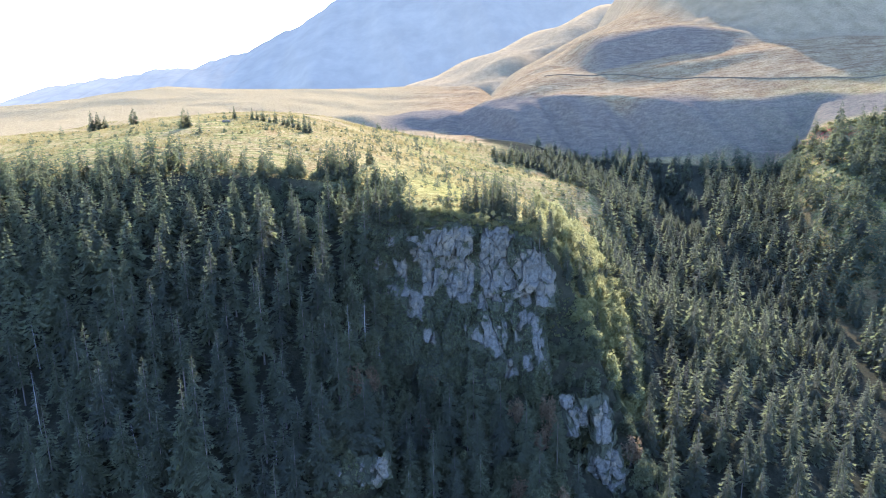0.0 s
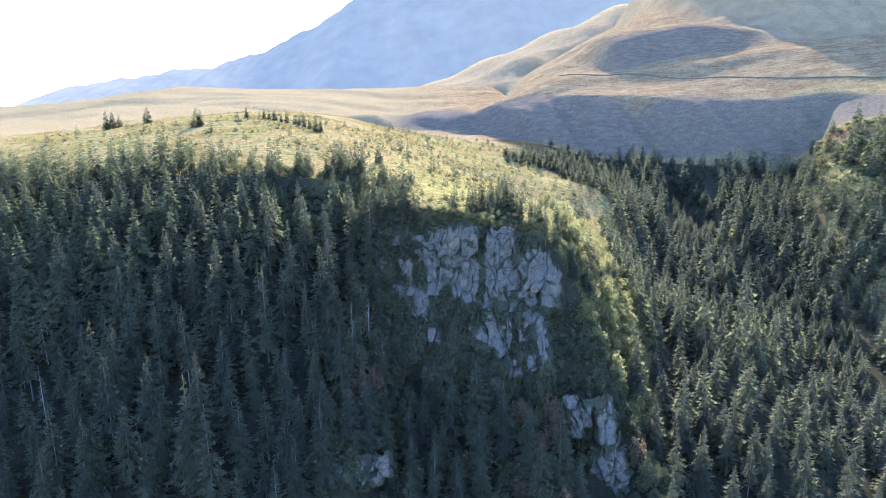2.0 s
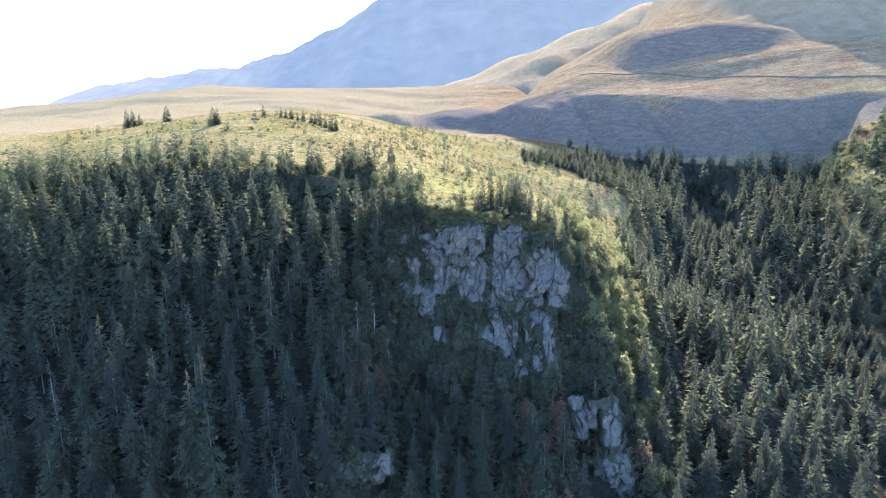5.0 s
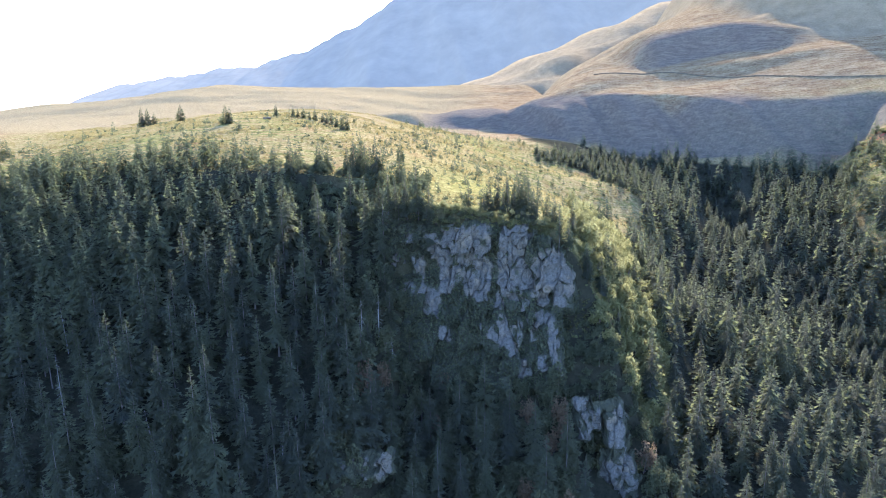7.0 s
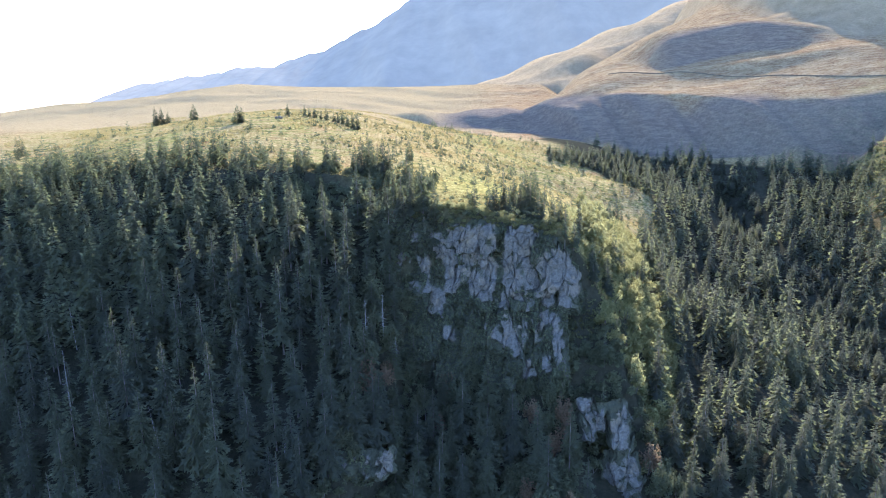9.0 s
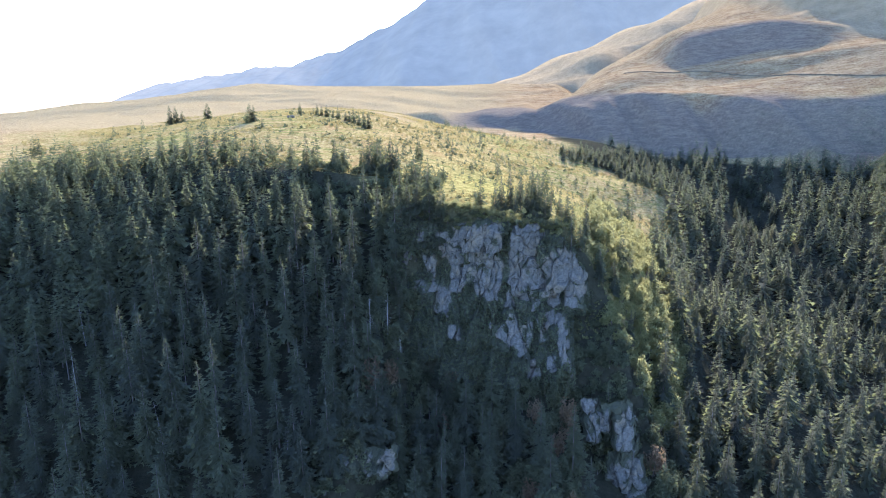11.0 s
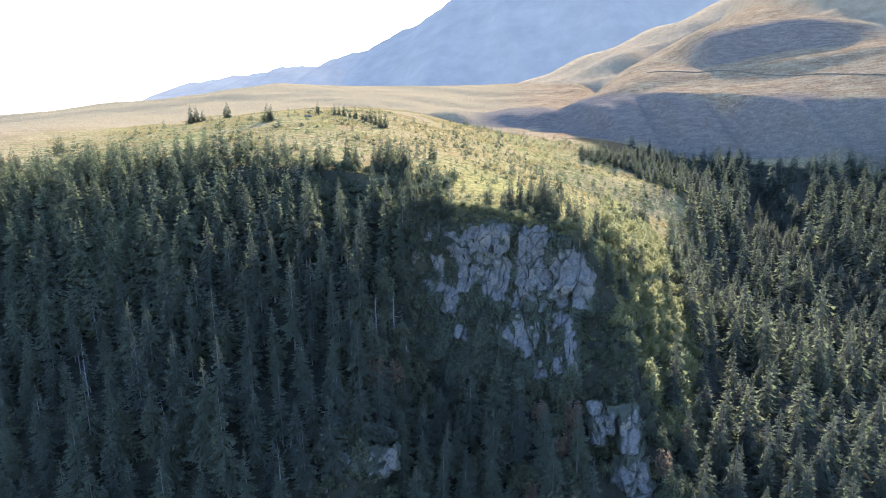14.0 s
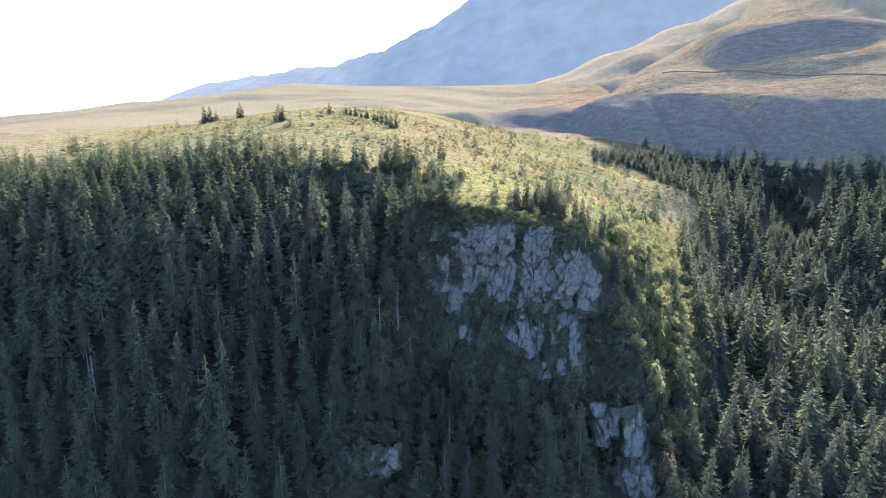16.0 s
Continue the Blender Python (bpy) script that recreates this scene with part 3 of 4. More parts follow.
MIDDLE = [(-97.5, 188.5, 19), (-89.7, 178.4, 21.5), (-86.7, 184.9, 21), (-55.7, 189.2, 18.5), (-41.5, 175.2, 18.5), (-60.5, 172.9, 23), (-60.9, 167.3, 19), (-49.3, 170.6, 18.5), (-42.4, 167.6, 21), (-36.5, 166.7, 18.5), (-29.6, 168.6, 18.5), (-62.8, 153.7, 23), (-29.8, 160, 19), (-23.9, 159, 18.5), (-55.5, 174.4, 21), (-73.4, 165, 21), (-127.7, 189.2, 18.5)]
LOWER = [(-37.2, 145.5, 19.9), (-55.3, 133.2, 22.5), (-84.2, 132.1, 22), (-76.9, 130.9, 19.4), (-34.7, 123, 22), (-83.4, 125.7, 19.9), (-58.9, 119, 22), (-81.5, 118.3, 19.4), (12.6, 155, 22), (18.6, 152.8, 19.4), (-3.7, 141.2, 22), (-19.3, 146, 22), (-44.8, 134.2, 19.4), (-27.4, 134, 19.4), (-96.1, 131.4, 19.4), (-42.6, 123.6, 19.4), (0.2, 159.5, 19.4), (6.7, 150.5, 19.4), (20.8, 144.1, 19.4), (29.8, 144.4, 19.4)]
VALLEY_NEAR = [(74.8, 174, 17), (82.2, 173.3, 16.2), (68.9, 192.8, 15.4), (77, 163.4, 17), (51.7, 146.2, 15), (70.1, 156.5, 17), (82.3, 166.3, 17.4), (76.6, 182.2, 17), (89.8, 239.7, 15), (91.1, 233.5, 15.4), (74.2, 247.4, 17), (88.6, 218.4, 17), (115.7, 238.7, 15), (94.6, 208.1, 17), (136.2, 277.9, 15.4), (116.6, 283.5, 17), (95.2, 314.1, 15), (106.6, 311.4, 15), (86.6, 189.6, 15), (100, 196.1, 15), (123.9, 227.1, 15), (154.2, 275.9, 15)]
VALLEY_MID = [(83, 337.7, 15), (117.2, 334.4, 18.6), (93.6, 322.3, 17.4), (90.3, 326.1, 15), (102.2, 329.1, 17), (155.8, 301.9, 15), (161.1, 323.9, 17), (113.5, 376.5, 17), (118.7, 361.9, 15), (90.3, 348.8, 16.6), (195.5, 376.9, 15), (183.2, 359.4, 17), (187.2, 354.4, 17), (181.2, 383.4, 15.4), (77, 370.9, 17), (60.3, 327.3, 15.4), (57, 266.1, 15), (43.4, 215.7, 15), (79.2, 349.5, 15), (88.9, 371.4, 15)]
VALLEY_FAR = [(252, 425, 27), (246, 433, 22), (173.9, 449.5, 17), (224.7, 478.4, 15.8), (179.4, 397.9, 17), (196.8, 408.9, 17), (206.2, 414.4, 15), (67, 502.4, 17.4), (71.8, 464.5, 15), (79.5, 455.3, 16.6), (100.9, 485.2, 18.6), (111.7, 454.5, 15), (117.7, 434, 15), (86, 409.6, 15), (93.6, 397.9, 15), (75.3, 402.5, 15), (130.8, 432.3, 15), (101.3, 389.2, 15), (70.4, 464.5, 17), (156.2, 427.6, 15)]
EDGE = [(-58.9, 225.4, 12.1), (-51.2, 232.9, 9.7), (-47.8, 232.5, 7.8), (-38.4, 229.4, 11.6), (-38.1, 238.9, 12.1), (-34.5, 228.7, 11.2), (-34.1, 235.1, 9.2), (-31.5, 231, 12.2), (-29.8, 232.4, 10), (-21.9, 220.7, 9.1), (-29.5, 275.5, 7.8), (-21.7, 194.7, 11.6), (-45.4, 204, 13), (-34.6, 204.2, 16.3), (-30.5, 204.3, 14.4), (-26, 204.4, 12.4), (-13.4, 193.1, 13.3), (-9.9, 192.8, 11.6), (-16.7, 193.2, 12.1), (-19.4, 193.4, 11.3), (-41, 230.5, 9), (-36.5, 233, 10.5)]
MARKED = SLOPE_A + SLOPE_B + SLOPE_C + DALE_A + DALE_B + FRINGE + UPPER + MIDDLE + LOWER + [t for t in VALLEY_NEAR + VALLEY_MID + VALLEY_FAR if t[1] < 235 or t[1] > 440 or t[0] > float(shoulder(t[1])) + 10]
MARKED = [t for t in MARKED if not (-61 < t[0] < -12 and 201 < t[1] < 243)]


def left_wood(x, y):
    if x < -0.98 * y - 5 or x > 8 + 0.2 * max(0, 150 - y):
        return False
    edge = float(np.interp(x, [-200, -110, -75, -50, -32, -14], [244, 243, 240, 232, 224, 200])) + 5 * math.sin(x * 0.11) + 4 * math.sin(x * 0.31 + 1)
    return y < edge and not (-60 < x < -12 and y > 206) and not (-28 < x < -10 and 126 < y < 141) and not (x > -28 and y > 180) and not (x > -5 and y > 164)


STREAM_Y, STREAM_X = [239, 278, 304, 339, 356, 382, 429, 490], [144, 157, 148, 155, 135, 134, 147, 161]


def valley_wood(x, y):
    if x > 0.70 * y + 14 or x < np.interp(y, [120, 165, 190, 250, 420, 480], [47, 51, 60, 66, 66, 28]):
        return False
    if y > foot(x) - 9:
        return False
    if y > 236 and x < shoulder(y) + 10:
        return False
    if y > 330 and x > 180 and float(land(x, y)) > 34:
        return x > 226 and math.sin(x * 12.9 + y * 78.2) > 0.88
    return True


places = [(x, y) for x, y, _ in MARKED + EDGE]
L = scatter(rng, 11000, -230, 30, 92, 248, left_wood, places, 5.2)
places = places + scatter(rng, 4000, 120, 175, 225, 500, lambda x, y: abs(x - float(np.interp(y, STREAM_Y, STREAM_X))) < 6 + 0.012 * y, [], 3.6)
Rv = scatter(rng, 17000, 28, 330, 120, 600, valley_wood, places + L, 7.3)
trees = [(x, y, min(h, 11) if x < 95 and y > 455 else h) for x, y, h in MARKED if not (x < 75 and y > 512)]
upper_edge = scatter(rng, 420, -260, -40, 224, 275, lambda x, y: y < float(np.interp(x, [-240, -190, -130, -60, -25], [268, 260, 253, 246, 228])) + 5 * math.sin(x * 0.2), places + L, 5.5)
trees += [(x, y, rng.uniform(6, 12)) for x, y in places[len(MARKED) + len(EDGE):] if rng.uniform() < 0.75]
trees += [(x, y, rng.uniform(7, 12)) for x, y in upper_edge]
for x, y in L:
    trees.append((x, y, rng.uniform(12, 20) * (0.85 if y > 215 and x < -92 else 0.58 if y > 226 else 0.82 if y > 205 else 0.65 if (x > -30 and y > 164) else 1)))
for x, y in Rv:
    h = rng.uniform(12, 19) if y < 230 or y > 430 else rng.uniform(15, 25)
    if abs(x - float(np.interp(y, STREAM_Y, STREAM_X))) < 7 + 0.014 * y:      # low growth along the stream
        if rng.uniform() < 0.15:
            continue
        h = rng.uniform(7, 13)
    if x < 75 and y > 512:
        continue
    trees.append((x, y, h * (0.6 if x < 120 and y > 455 else 1)))
trees += [(x, y, rng.uniform(6, 10.5)) for x, y in scatter(rng, 1400, 34, 112, 478, 530, lambda x, y: y < 508 + 0.3 * (x - 34), [(t[0], t[1]) for t in trees if t[1] > 440], 4.2)]
trees.sort(key=lambda q: (q[0] - 12) ** 2 + q[1] ** 2)
for i, (x, y, h) in enumerate(trees[:300]):
    tree(x, y, h, i % 9, "dark green mature spruce on the steep wooded slope", "spruces of the slope")
for i, (x, y, h) in enumerate(EDGE):
    tree(x, y, 1.18 * h, (0, 1, 3, 4, 8, 7)[i % 6], "dark spruce at the upper edge of the wood", "spruces of the upper edge", wide=0.8)


def stand(name, label, items, shapes):
    """A whole stand of far spruces as one mesh."""
    V, T = [], []
    for i, (x, y, h) in enumerate(items):
        s = shapes[i % len(shapes)]
        s = s[0] if y < 300 else s[1]
        a = (x * 7.3 + y * 3.1) % 6.28
        c, d, q = math.cos(a), math.sin(a), h / 20.0
        w = q ** 0.7
        v = np.stack([(s[:, 0] * c - s[:, 1] * d) * w + x, (s[:, 0] * d + s[:, 1] * c) * w + y, s[:, 2] * q + float(land(x, y)) - 0.2], 1)
        V.append(v)
        T.append(np.full(len(v), rng.uniform(0, 1)))
    V = np.concatenate(V)
    ob = new(name, mesh_from(name, V, tri_faces(V), NEEDLE, tint=np.concatenate(T)))
    tagged(ob, label, "forest", kind="stuff")


rest = trees[300:]
stand("slope_forest", "dense dark spruce forest on the steep shaded slope", [t for t in rest if t[0] < 35], FAR_SHAPES)
stand("valley_forest", "dense green spruce forest in the sunlit valley", [t for t in rest if t[0] >= 35], FAR_SHAPES)


# ---- crags ----
def rock_mesh(seed, size, rows=14):
    """A fractured limestone block: a rounded box whose cells stand proud or back, parted by cracks."""
    r = np.random.default_rng(seed)
    th = np.linspace(0, np.pi, rows)
    ph = np.linspace(0, 2 * np.pi, rows * 2, endpoint=False)
    d = np.stack([np.outer(np.sin(th), np.cos(ph)), np.outer(np.sin(th), np.sin(ph)), np.outer(np.cos(th), np.ones(len(ph)))], -1).reshape(-1, 3)
    nrm = r.normal(size=(16, 3))
    nrm /= np.linalg.norm(nrm, axis=1)[:, None]
    dots = d @ nrm.T
    rad = np.min(np.where(dots > 0.05, r.uniform(0.88, 1.15, 16) / np.maximum(dots, 0.05), 9), axis=1)
    rad = np.minimum(rad, 1.0 / (np.sum(np.abs(d) ** 7, axis=1) ** (1 / 7)))
    size = np.array(size)
    v = d * rad[:, None] * size
    seeds = r.uniform(-1, 1, (int(9 + 0.9 * size[0] * size[2]), 3)) * size
    dist = np.linalg.norm((v[:, None, :] - seeds[None]) * np.array([1, 0.8, 0.6]), axis=2)
    order = np.argsort(dist, axis=1)
    i = np.arange(len(v))
    cell, gap = order[:, 0], dist[i, order[:, 1]] - dist[i, order[:, 0]]
    small = min(1.0, size.min() / 1.6)
    for k in range(len(seeds)):
        q = cell == k
        if q.sum() > 2:
            m = d[q].mean(0) + r.normal(size=3) * 0.22
            m /= np.linalg.norm(m)
            v[q] -= np.outer((v[q] - v[q].mean(0)) @ m, m) * 0.75 - m * r.uniform(-0.4, 0.35) * small
    v = v - d * (0.5 * np.exp(-gap / 0.14) * small - 0.06 * np.sin(v @ r.normal(size=3) * 4))[:, None]
    n = rows * 2
    j = np.arange(n)
    f = np.concatenate([np.stack([k * n + j, (k + 1) * n + j, (k + 1) * n + (j + 1) % n, k * n + (j + 1) % n], 1) for k in range(rows - 1)])
    return mesh_from("rock", v, f, ROCK)


def cells(u, v, seed):
    """Cellular pattern: nearest seed's number, and how far the point lies from the cell's border."""
    iu, iv = np.floor(u).astype(int), np.floor(v).astype(int)
    d1, d2, key = np.full(u.shape, 9.0), np.full(u.shape, 9.0), np.zeros(u.shape)
    du, dv = np.zeros(u.shape), np.zeros(u.shape)
    for a in (-1, 0, 1):
        for b in (-1, 0, 1):
            k = (iu + a) * 127.1 + (iv + b) * 311.7 + seed * 74.7
            ru, rv = np.sin(k) * 43758.5 % 1, np.sin(k * 1.37 + 2.1) * 24634.6 % 1
            dist = np.maximum(np.abs(u - iu - a - 0.1 - 0.8 * ru), np.abs(v - iv - b - 0.1 - 0.8 * rv))
            near = dist < d1
            d2 = np.where(near, d1, np.minimum(d2, dist))
            key = np.where(near, ru * 97 + rv * 13, key)
            du, dv = np.where(near, u - iu - a - 0.5, du), np.where(near, v - iv - b - 0.5, dv)
            d1 = np.where(near, dist, d1)
    return key, d2 - d1, du, dv


def rock_face(parent, blocks, zs, ys, seed, step=0.22, back=8.0, swing=0.0, rock_share=0.75, whole=False):
    """The living rock behind the blocks: planes of three sizes, parted by joints, sunk into the slope where overgrown."""
    B = np.array(blocks)
    gx = np.arange((B[:, 0] - B[:, 3]).min() - 3, (B[:, 0] + B[:, 3]).max() + 3, step)
    gz = np.arange((B[:, 2] - B[:, 4]).min() - 3, (B[:, 2] + B[:, 4]).max() + 2.5, step)
    X, Z = np.meshgrid(gx, gz)
    lean = 0.16 * Z * np.sin(seed * 1.7)
    wx = X + lean + 0.4 * np.sin(Z * 0.31 + seed) + 0.12 * np.sin(Z * 1.3 + X * 0.7)
    wz = Z + 0.6 * np.sin(X * 0.33 + seed) + 0.15 * np.sin(X * 1.4 - Z * 0.6)
    m = np.zeros(X.shape)
    rag = 0.7 * np.sin(Z * 1.9 + 2 * np.sin(X * 0.9)) + 0.5 * np.sin(X * 2.3 + 1.5 * np.sin(Z * 1.3))
    for x, _, z, w, h in blocks:
        m = np.maximum(m, np.exp(-(np.maximum(0, np.hypot(np.maximum(np.abs(wx - lean - x) - w, 0), np.maximum(np.abs(wz - z) - h, 0)) + 0.35 * rag) / 0.6) ** 2))
    k0, g0, u0, v0 = cells(wx / 5.2 + 3, wz / 8.5, seed + 5)
    k1, g1, u1, v1 = cells(wx / 3.1, wz / 4.0 + 2, seed)
    k2, g2, u2, v2 = cells(wx / 0.85 + 5, wz / 1.15, seed + 9)
    Y = np.interp(Z, zs, ys) + np.maximum(0, X - 20) * swing + back * (1 - m)
    Y = Y + 1.1 * np.sin(k0 * 91.7) + 2.2 * np.sin(k0 * 33.1) * u0 + 1.2 * np.sin(k0 * 57.3) * v0
    Y = Y + 0.42 * np.sin(k1 * 71.3) + 0.8 * np.sin(k1 * 19.7) * u1 + 0.45 * np.sin(k1 * 43.9) * v1
    Y = Y + 0.05 * np.sin(k2 * 71.3) + 0.10 * np.sin(k2 * 19.7) * u2 + 0.10 * np.sin(k2 * 43.9) * v2
    Y = Y + 1.1 * np.exp(-g0 / 0.018) + 0.6 * np.exp(-g1 / 0.022) + 0.07 * np.exp(-g2 / 0.06)
    nx, nz = len(gx), len(gz)
    i = np.arange(nx * nz).reshape(nz, nx)
    q = np.stack([i[:-1, :-1], i[:-1, 1:], i[1:, 1:], i[1:, :-1]], -1).reshape(-1, 4)
    keep = (m.ravel()[q] > (-1 if whole else 0.02)).any(axis=1)
    if whole:      # the rim falls away to the east and the sheet turns back into the slope
        rim = 60.5 - 3.0 * np.exp(-((X - 14) / 9) ** 2) - 0.22 * np.maximum(0, X - 17) ** 1.45 - 0.02 * np.maximum(0, -X - 14) ** 2 + 0.5 * np.sin(X * 0.9) + 0.3 * np.sin(X * 2.3)
        Y = Y + 0.35 * np.maximum(0, Z - rim + 2.2) ** 2 + 0.3 * np.maximum(0, X - 27) ** 1.6 + 0.2 * np.maximum(0, -X - 20) ** 1.5
        keep &= ((Z < rim + 1.2) & ~((X > 27.5) & (Z < 36)) & ~((X < -18) & (Z < 33)) & ~((X < -8) & (Z < 26))).ravel()[q].all(axis=1)
    co = np.stack([X, Y, Z], -1).reshape(-1, 3) - np.array(parent.location)
    me = mesh_from("rock_face", co, q[keep], ROCK)
    a = me.attributes.new("overgrown", "FLOAT", "POINT")
    tufts = 0.30 * np.sin(X * 0.43 + 2 * np.sin(Z * 0.21 + seed)) * np.sin(Z * 0.37 + seed) + 0.16 * np.sin(X * 1.1 + Z * 0.5)
    over = 0.75 * (1 - m) + 0.42 * (np.sin(k1 * 13.7 + k0) > rock_share) + 0.42 * np.exp(-g0 / 0.035) + 0.26 * np.exp(-g1 / 0.025) + 0.14 * np.exp(-g2 / 0.05) + tufts + (0.22 * ss(41, 37, Z) if whole else 0)
    a.data.foreach_set("value", over.astype(np.float32).ravel())
    part("rock_face", me, parent)
    if whole:      # low growth in the joints and on the overgrown parts
        r = np.random.default_rng(seed)
        weight = np.clip(over - 0.42, 0, 0.6).ravel() * ((Z < rim) & ~((X > 27.5) & (Z < 36)) & ~((X < -18) & (Z < 33)) & ~((X < -8) & (Z < 26))).ravel()
        pick = r.choice(co.shape[0], 17000, p=weight / weight.sum())
        c = co[pick] + r.uniform(-0.2, 0.2, (len(pick), 3)) - np.array([0, 0.15, 0])
        d, e = r.normal(size=(len(pick), 3)), r.normal(size=(len(pick), 3))
        size = r.uniform(0.14, 0.5, len(pick))[:, None]
        V = np.stack([c - d * size * 0.7, c + d * size * 0.7, c + (e * 0.7 + np.array([0, -0.6, 0.3])) * size], 1).reshape(-1, 3)
        part("creeping_growth", mesh_from("creeping_growth", V, tri_faces(V), DARKLEAF, tint=np.repeat(r.uniform(0, 1, len(pick)), 3)), parent, "dark green plants in the joints of the rock")


def crag(name, label, blocks, seed, zs, ys, swing=0.0, grow=0.85, back=5.0, share=0.8, whole=False):
    """A crag of single blocks: middle x, y, z, half width, half height."""
    r = random.Random(seed)
    e = new(name)
    e.location = blocks[0][:3]
    for i, (x, y, z, w, h) in enumerate(blocks):
        deep = max(1.6, min(w, h) * 0.9) + 0.6
        ob = part("rock", rock_mesh(seed * 50 + i, (w * grow * r.uniform(0.7, 1.0), deep, h * grow * r.uniform(0.6, 1.0))), e)
        ob.location = (x - e.location.x, float(np.interp(z, zs, ys)) + max(0, x - 20) * swing + deep * 0.9 - e.location.y, z - e.location.z)
        ob.rotation_euler = (radians(-8 + r.uniform(-5, 5)), radians(r.uniform(-6, 6)), radians(r.uniform(-14, 14)))
    rock_face(e, blocks, zs, ys, seed, back=back, swing=swing, rock_share=share, whole=whole)
    return tagged(e, label, "cliff", kind="structure")


FACE_Z, FACE_Y = [14, 18, 25, 33, 40, 47, 60], [163, 167, 172.5, 179.5, 184.5, 189.2, 191.3]
WEST = [(-7.7, 189.5, 53.7, 2.2, 2.7), (-2.8, 189.5, 53.1, 2.7, 4.9), (-5.2, 189.5, 46.1, 1.4, 4.2), (1.5, 189.5, 54.2, 1.9, 3.2), (3.3, 189.8, 49.8, 2.9, 3), (4.9, 189.5, 55.2, 2.7, 3.8), (3.8, 189.5, 47.7, 3, 3.2), (3.4, 189.5, 42.9, 3, 3.3), (-1.5, 191.2, 46.2, 2.5, 3), (5.6, 190, 46.7, 1.2, 5), (-1.8, 190.5, 57.8, 2.1, 1.3)]
BUTTRESS = [(13.1, 189.5, 54.8, 2.7, 4.2), (12.8, 189.2, 47.9, 2.8, 4.9), (16.8, 189.8, 54.5, 1.9, 3.3), (17.2, 189.5, 48.1, 1.6, 3.5), (15.7, 189, 45, 3.4, 2.4), (12, 188.4, 40.8, 2.4, 2.9), (16.2, 188.4, 40.4, 2, 2.6), (20.7, 190.1, 48.6, 2.1, 2.7), (20.8, 190, 43.5, 2.1, 2.8), (23.8, 191.6, 46.6, 1.7, 3.9), (22.1, 189.5, 40.8, 1.1, 2.7), (27.7, 192.6, 40.9, 2.3, 3.1), (17.6, 190.5, 58, 1.2, 1.4), (23.2, 191.4, 51.4, 1.7, 3.2), (26, 191.8, 47.5, 1.6, 3.6), (28.8, 192.2, 44.3, 1.5, 3.2)]
LEDGES = [(11.5, 180.9, 33.3, 1.4, 3.4), (14.1, 180.6, 32.9, 2.1, 2.4), (20.3, 181.1, 33.4, 1.7, 2.6), (24.2, 181.1, 33.4, 1.3, 1.9), (7.6, 179.7, 32, 2.1, 1.4), (14.2, 177.2, 29.5, 2.5, 1.5), (24.1, 177.6, 29.8, 1, 1.2), (16.7, 173.3, 25.5, 1.5, 2.2), (20.9, 173, 25.2, 1, 1.4), (24.6, 173.2, 25.4, 1.2, 2.2)]
SIDE = [(-13.2, 188.5, 46.9, 1.3, 2.5), (-16.8, 187.5, 41.6, 1.4, 1.3), (-13.2, 187.2, 40.6, 1.5, 2.5), (-9.2, 186.1, 38.6, 2.1, 2.7), (-26.4, 188, 46.1, 1.3, 1.9), (-21.4, 188, 46.2, 1.3, 1.6), (-5.1, 180, 32.3, 1, 1.3), (-18.8, 188.8, 49.1, 1.3, 1.2)]
crag("cliff", "pale grey limestone cliff, cracked, with dark overgrown ledges", WEST + BUTTRESS + LEDGES + SIDE, 3, FACE_Z, FACE_Y, 0.07, grow=0.6, back=1.1, share=0.72, whole=True)
crag("lower_crag", "narrow pale limestone spur rising between dark trees", [
    (31.3, 162.6, 15.8, 1.5, 2.3), (33.7, 162.4, 15.3, 1.4, 2.2), (31.2, 161.0, 12.6, 1.2, 1.5), (38.6, 162.9, 16.6, 1.8, 2.2),
    (38.9, 161.4, 13.2, 1.9, 2.2), (39.5, 159.5, 9.1, 1.7, 2.8), (38.7, 157.7, 4.9, 2.1, 2.5), (41.4, 157.3, 4.0, 1.8, 2.8), (39.7, 155.9, 1.0, 1.6, 2.4), (42.7, 155.6, 0.4, 1.8, 2.2)], 7, [-5, 19], [153.2, 164], grow=0.55, back=1.6, share=0.55)
crag("small_crag", "small pale limestone outcrop among dark bushes", [
    (-22.1, 136.8, 16.5, 1.8, 1.4), (-19.7, 136.6, 16.1, 1.6, 1.3), (-16.9, 136.7, 16.2, 1.3, 1.3), (-14.9, 137.0, 16.4, 1.0, 1.2),
    (-25.2, 137.2, 16.8, 0.8, 0.8)], 8, [10, 17, 24], [134, 137, 140], grow=0.5, back=1.4, share=0.35)


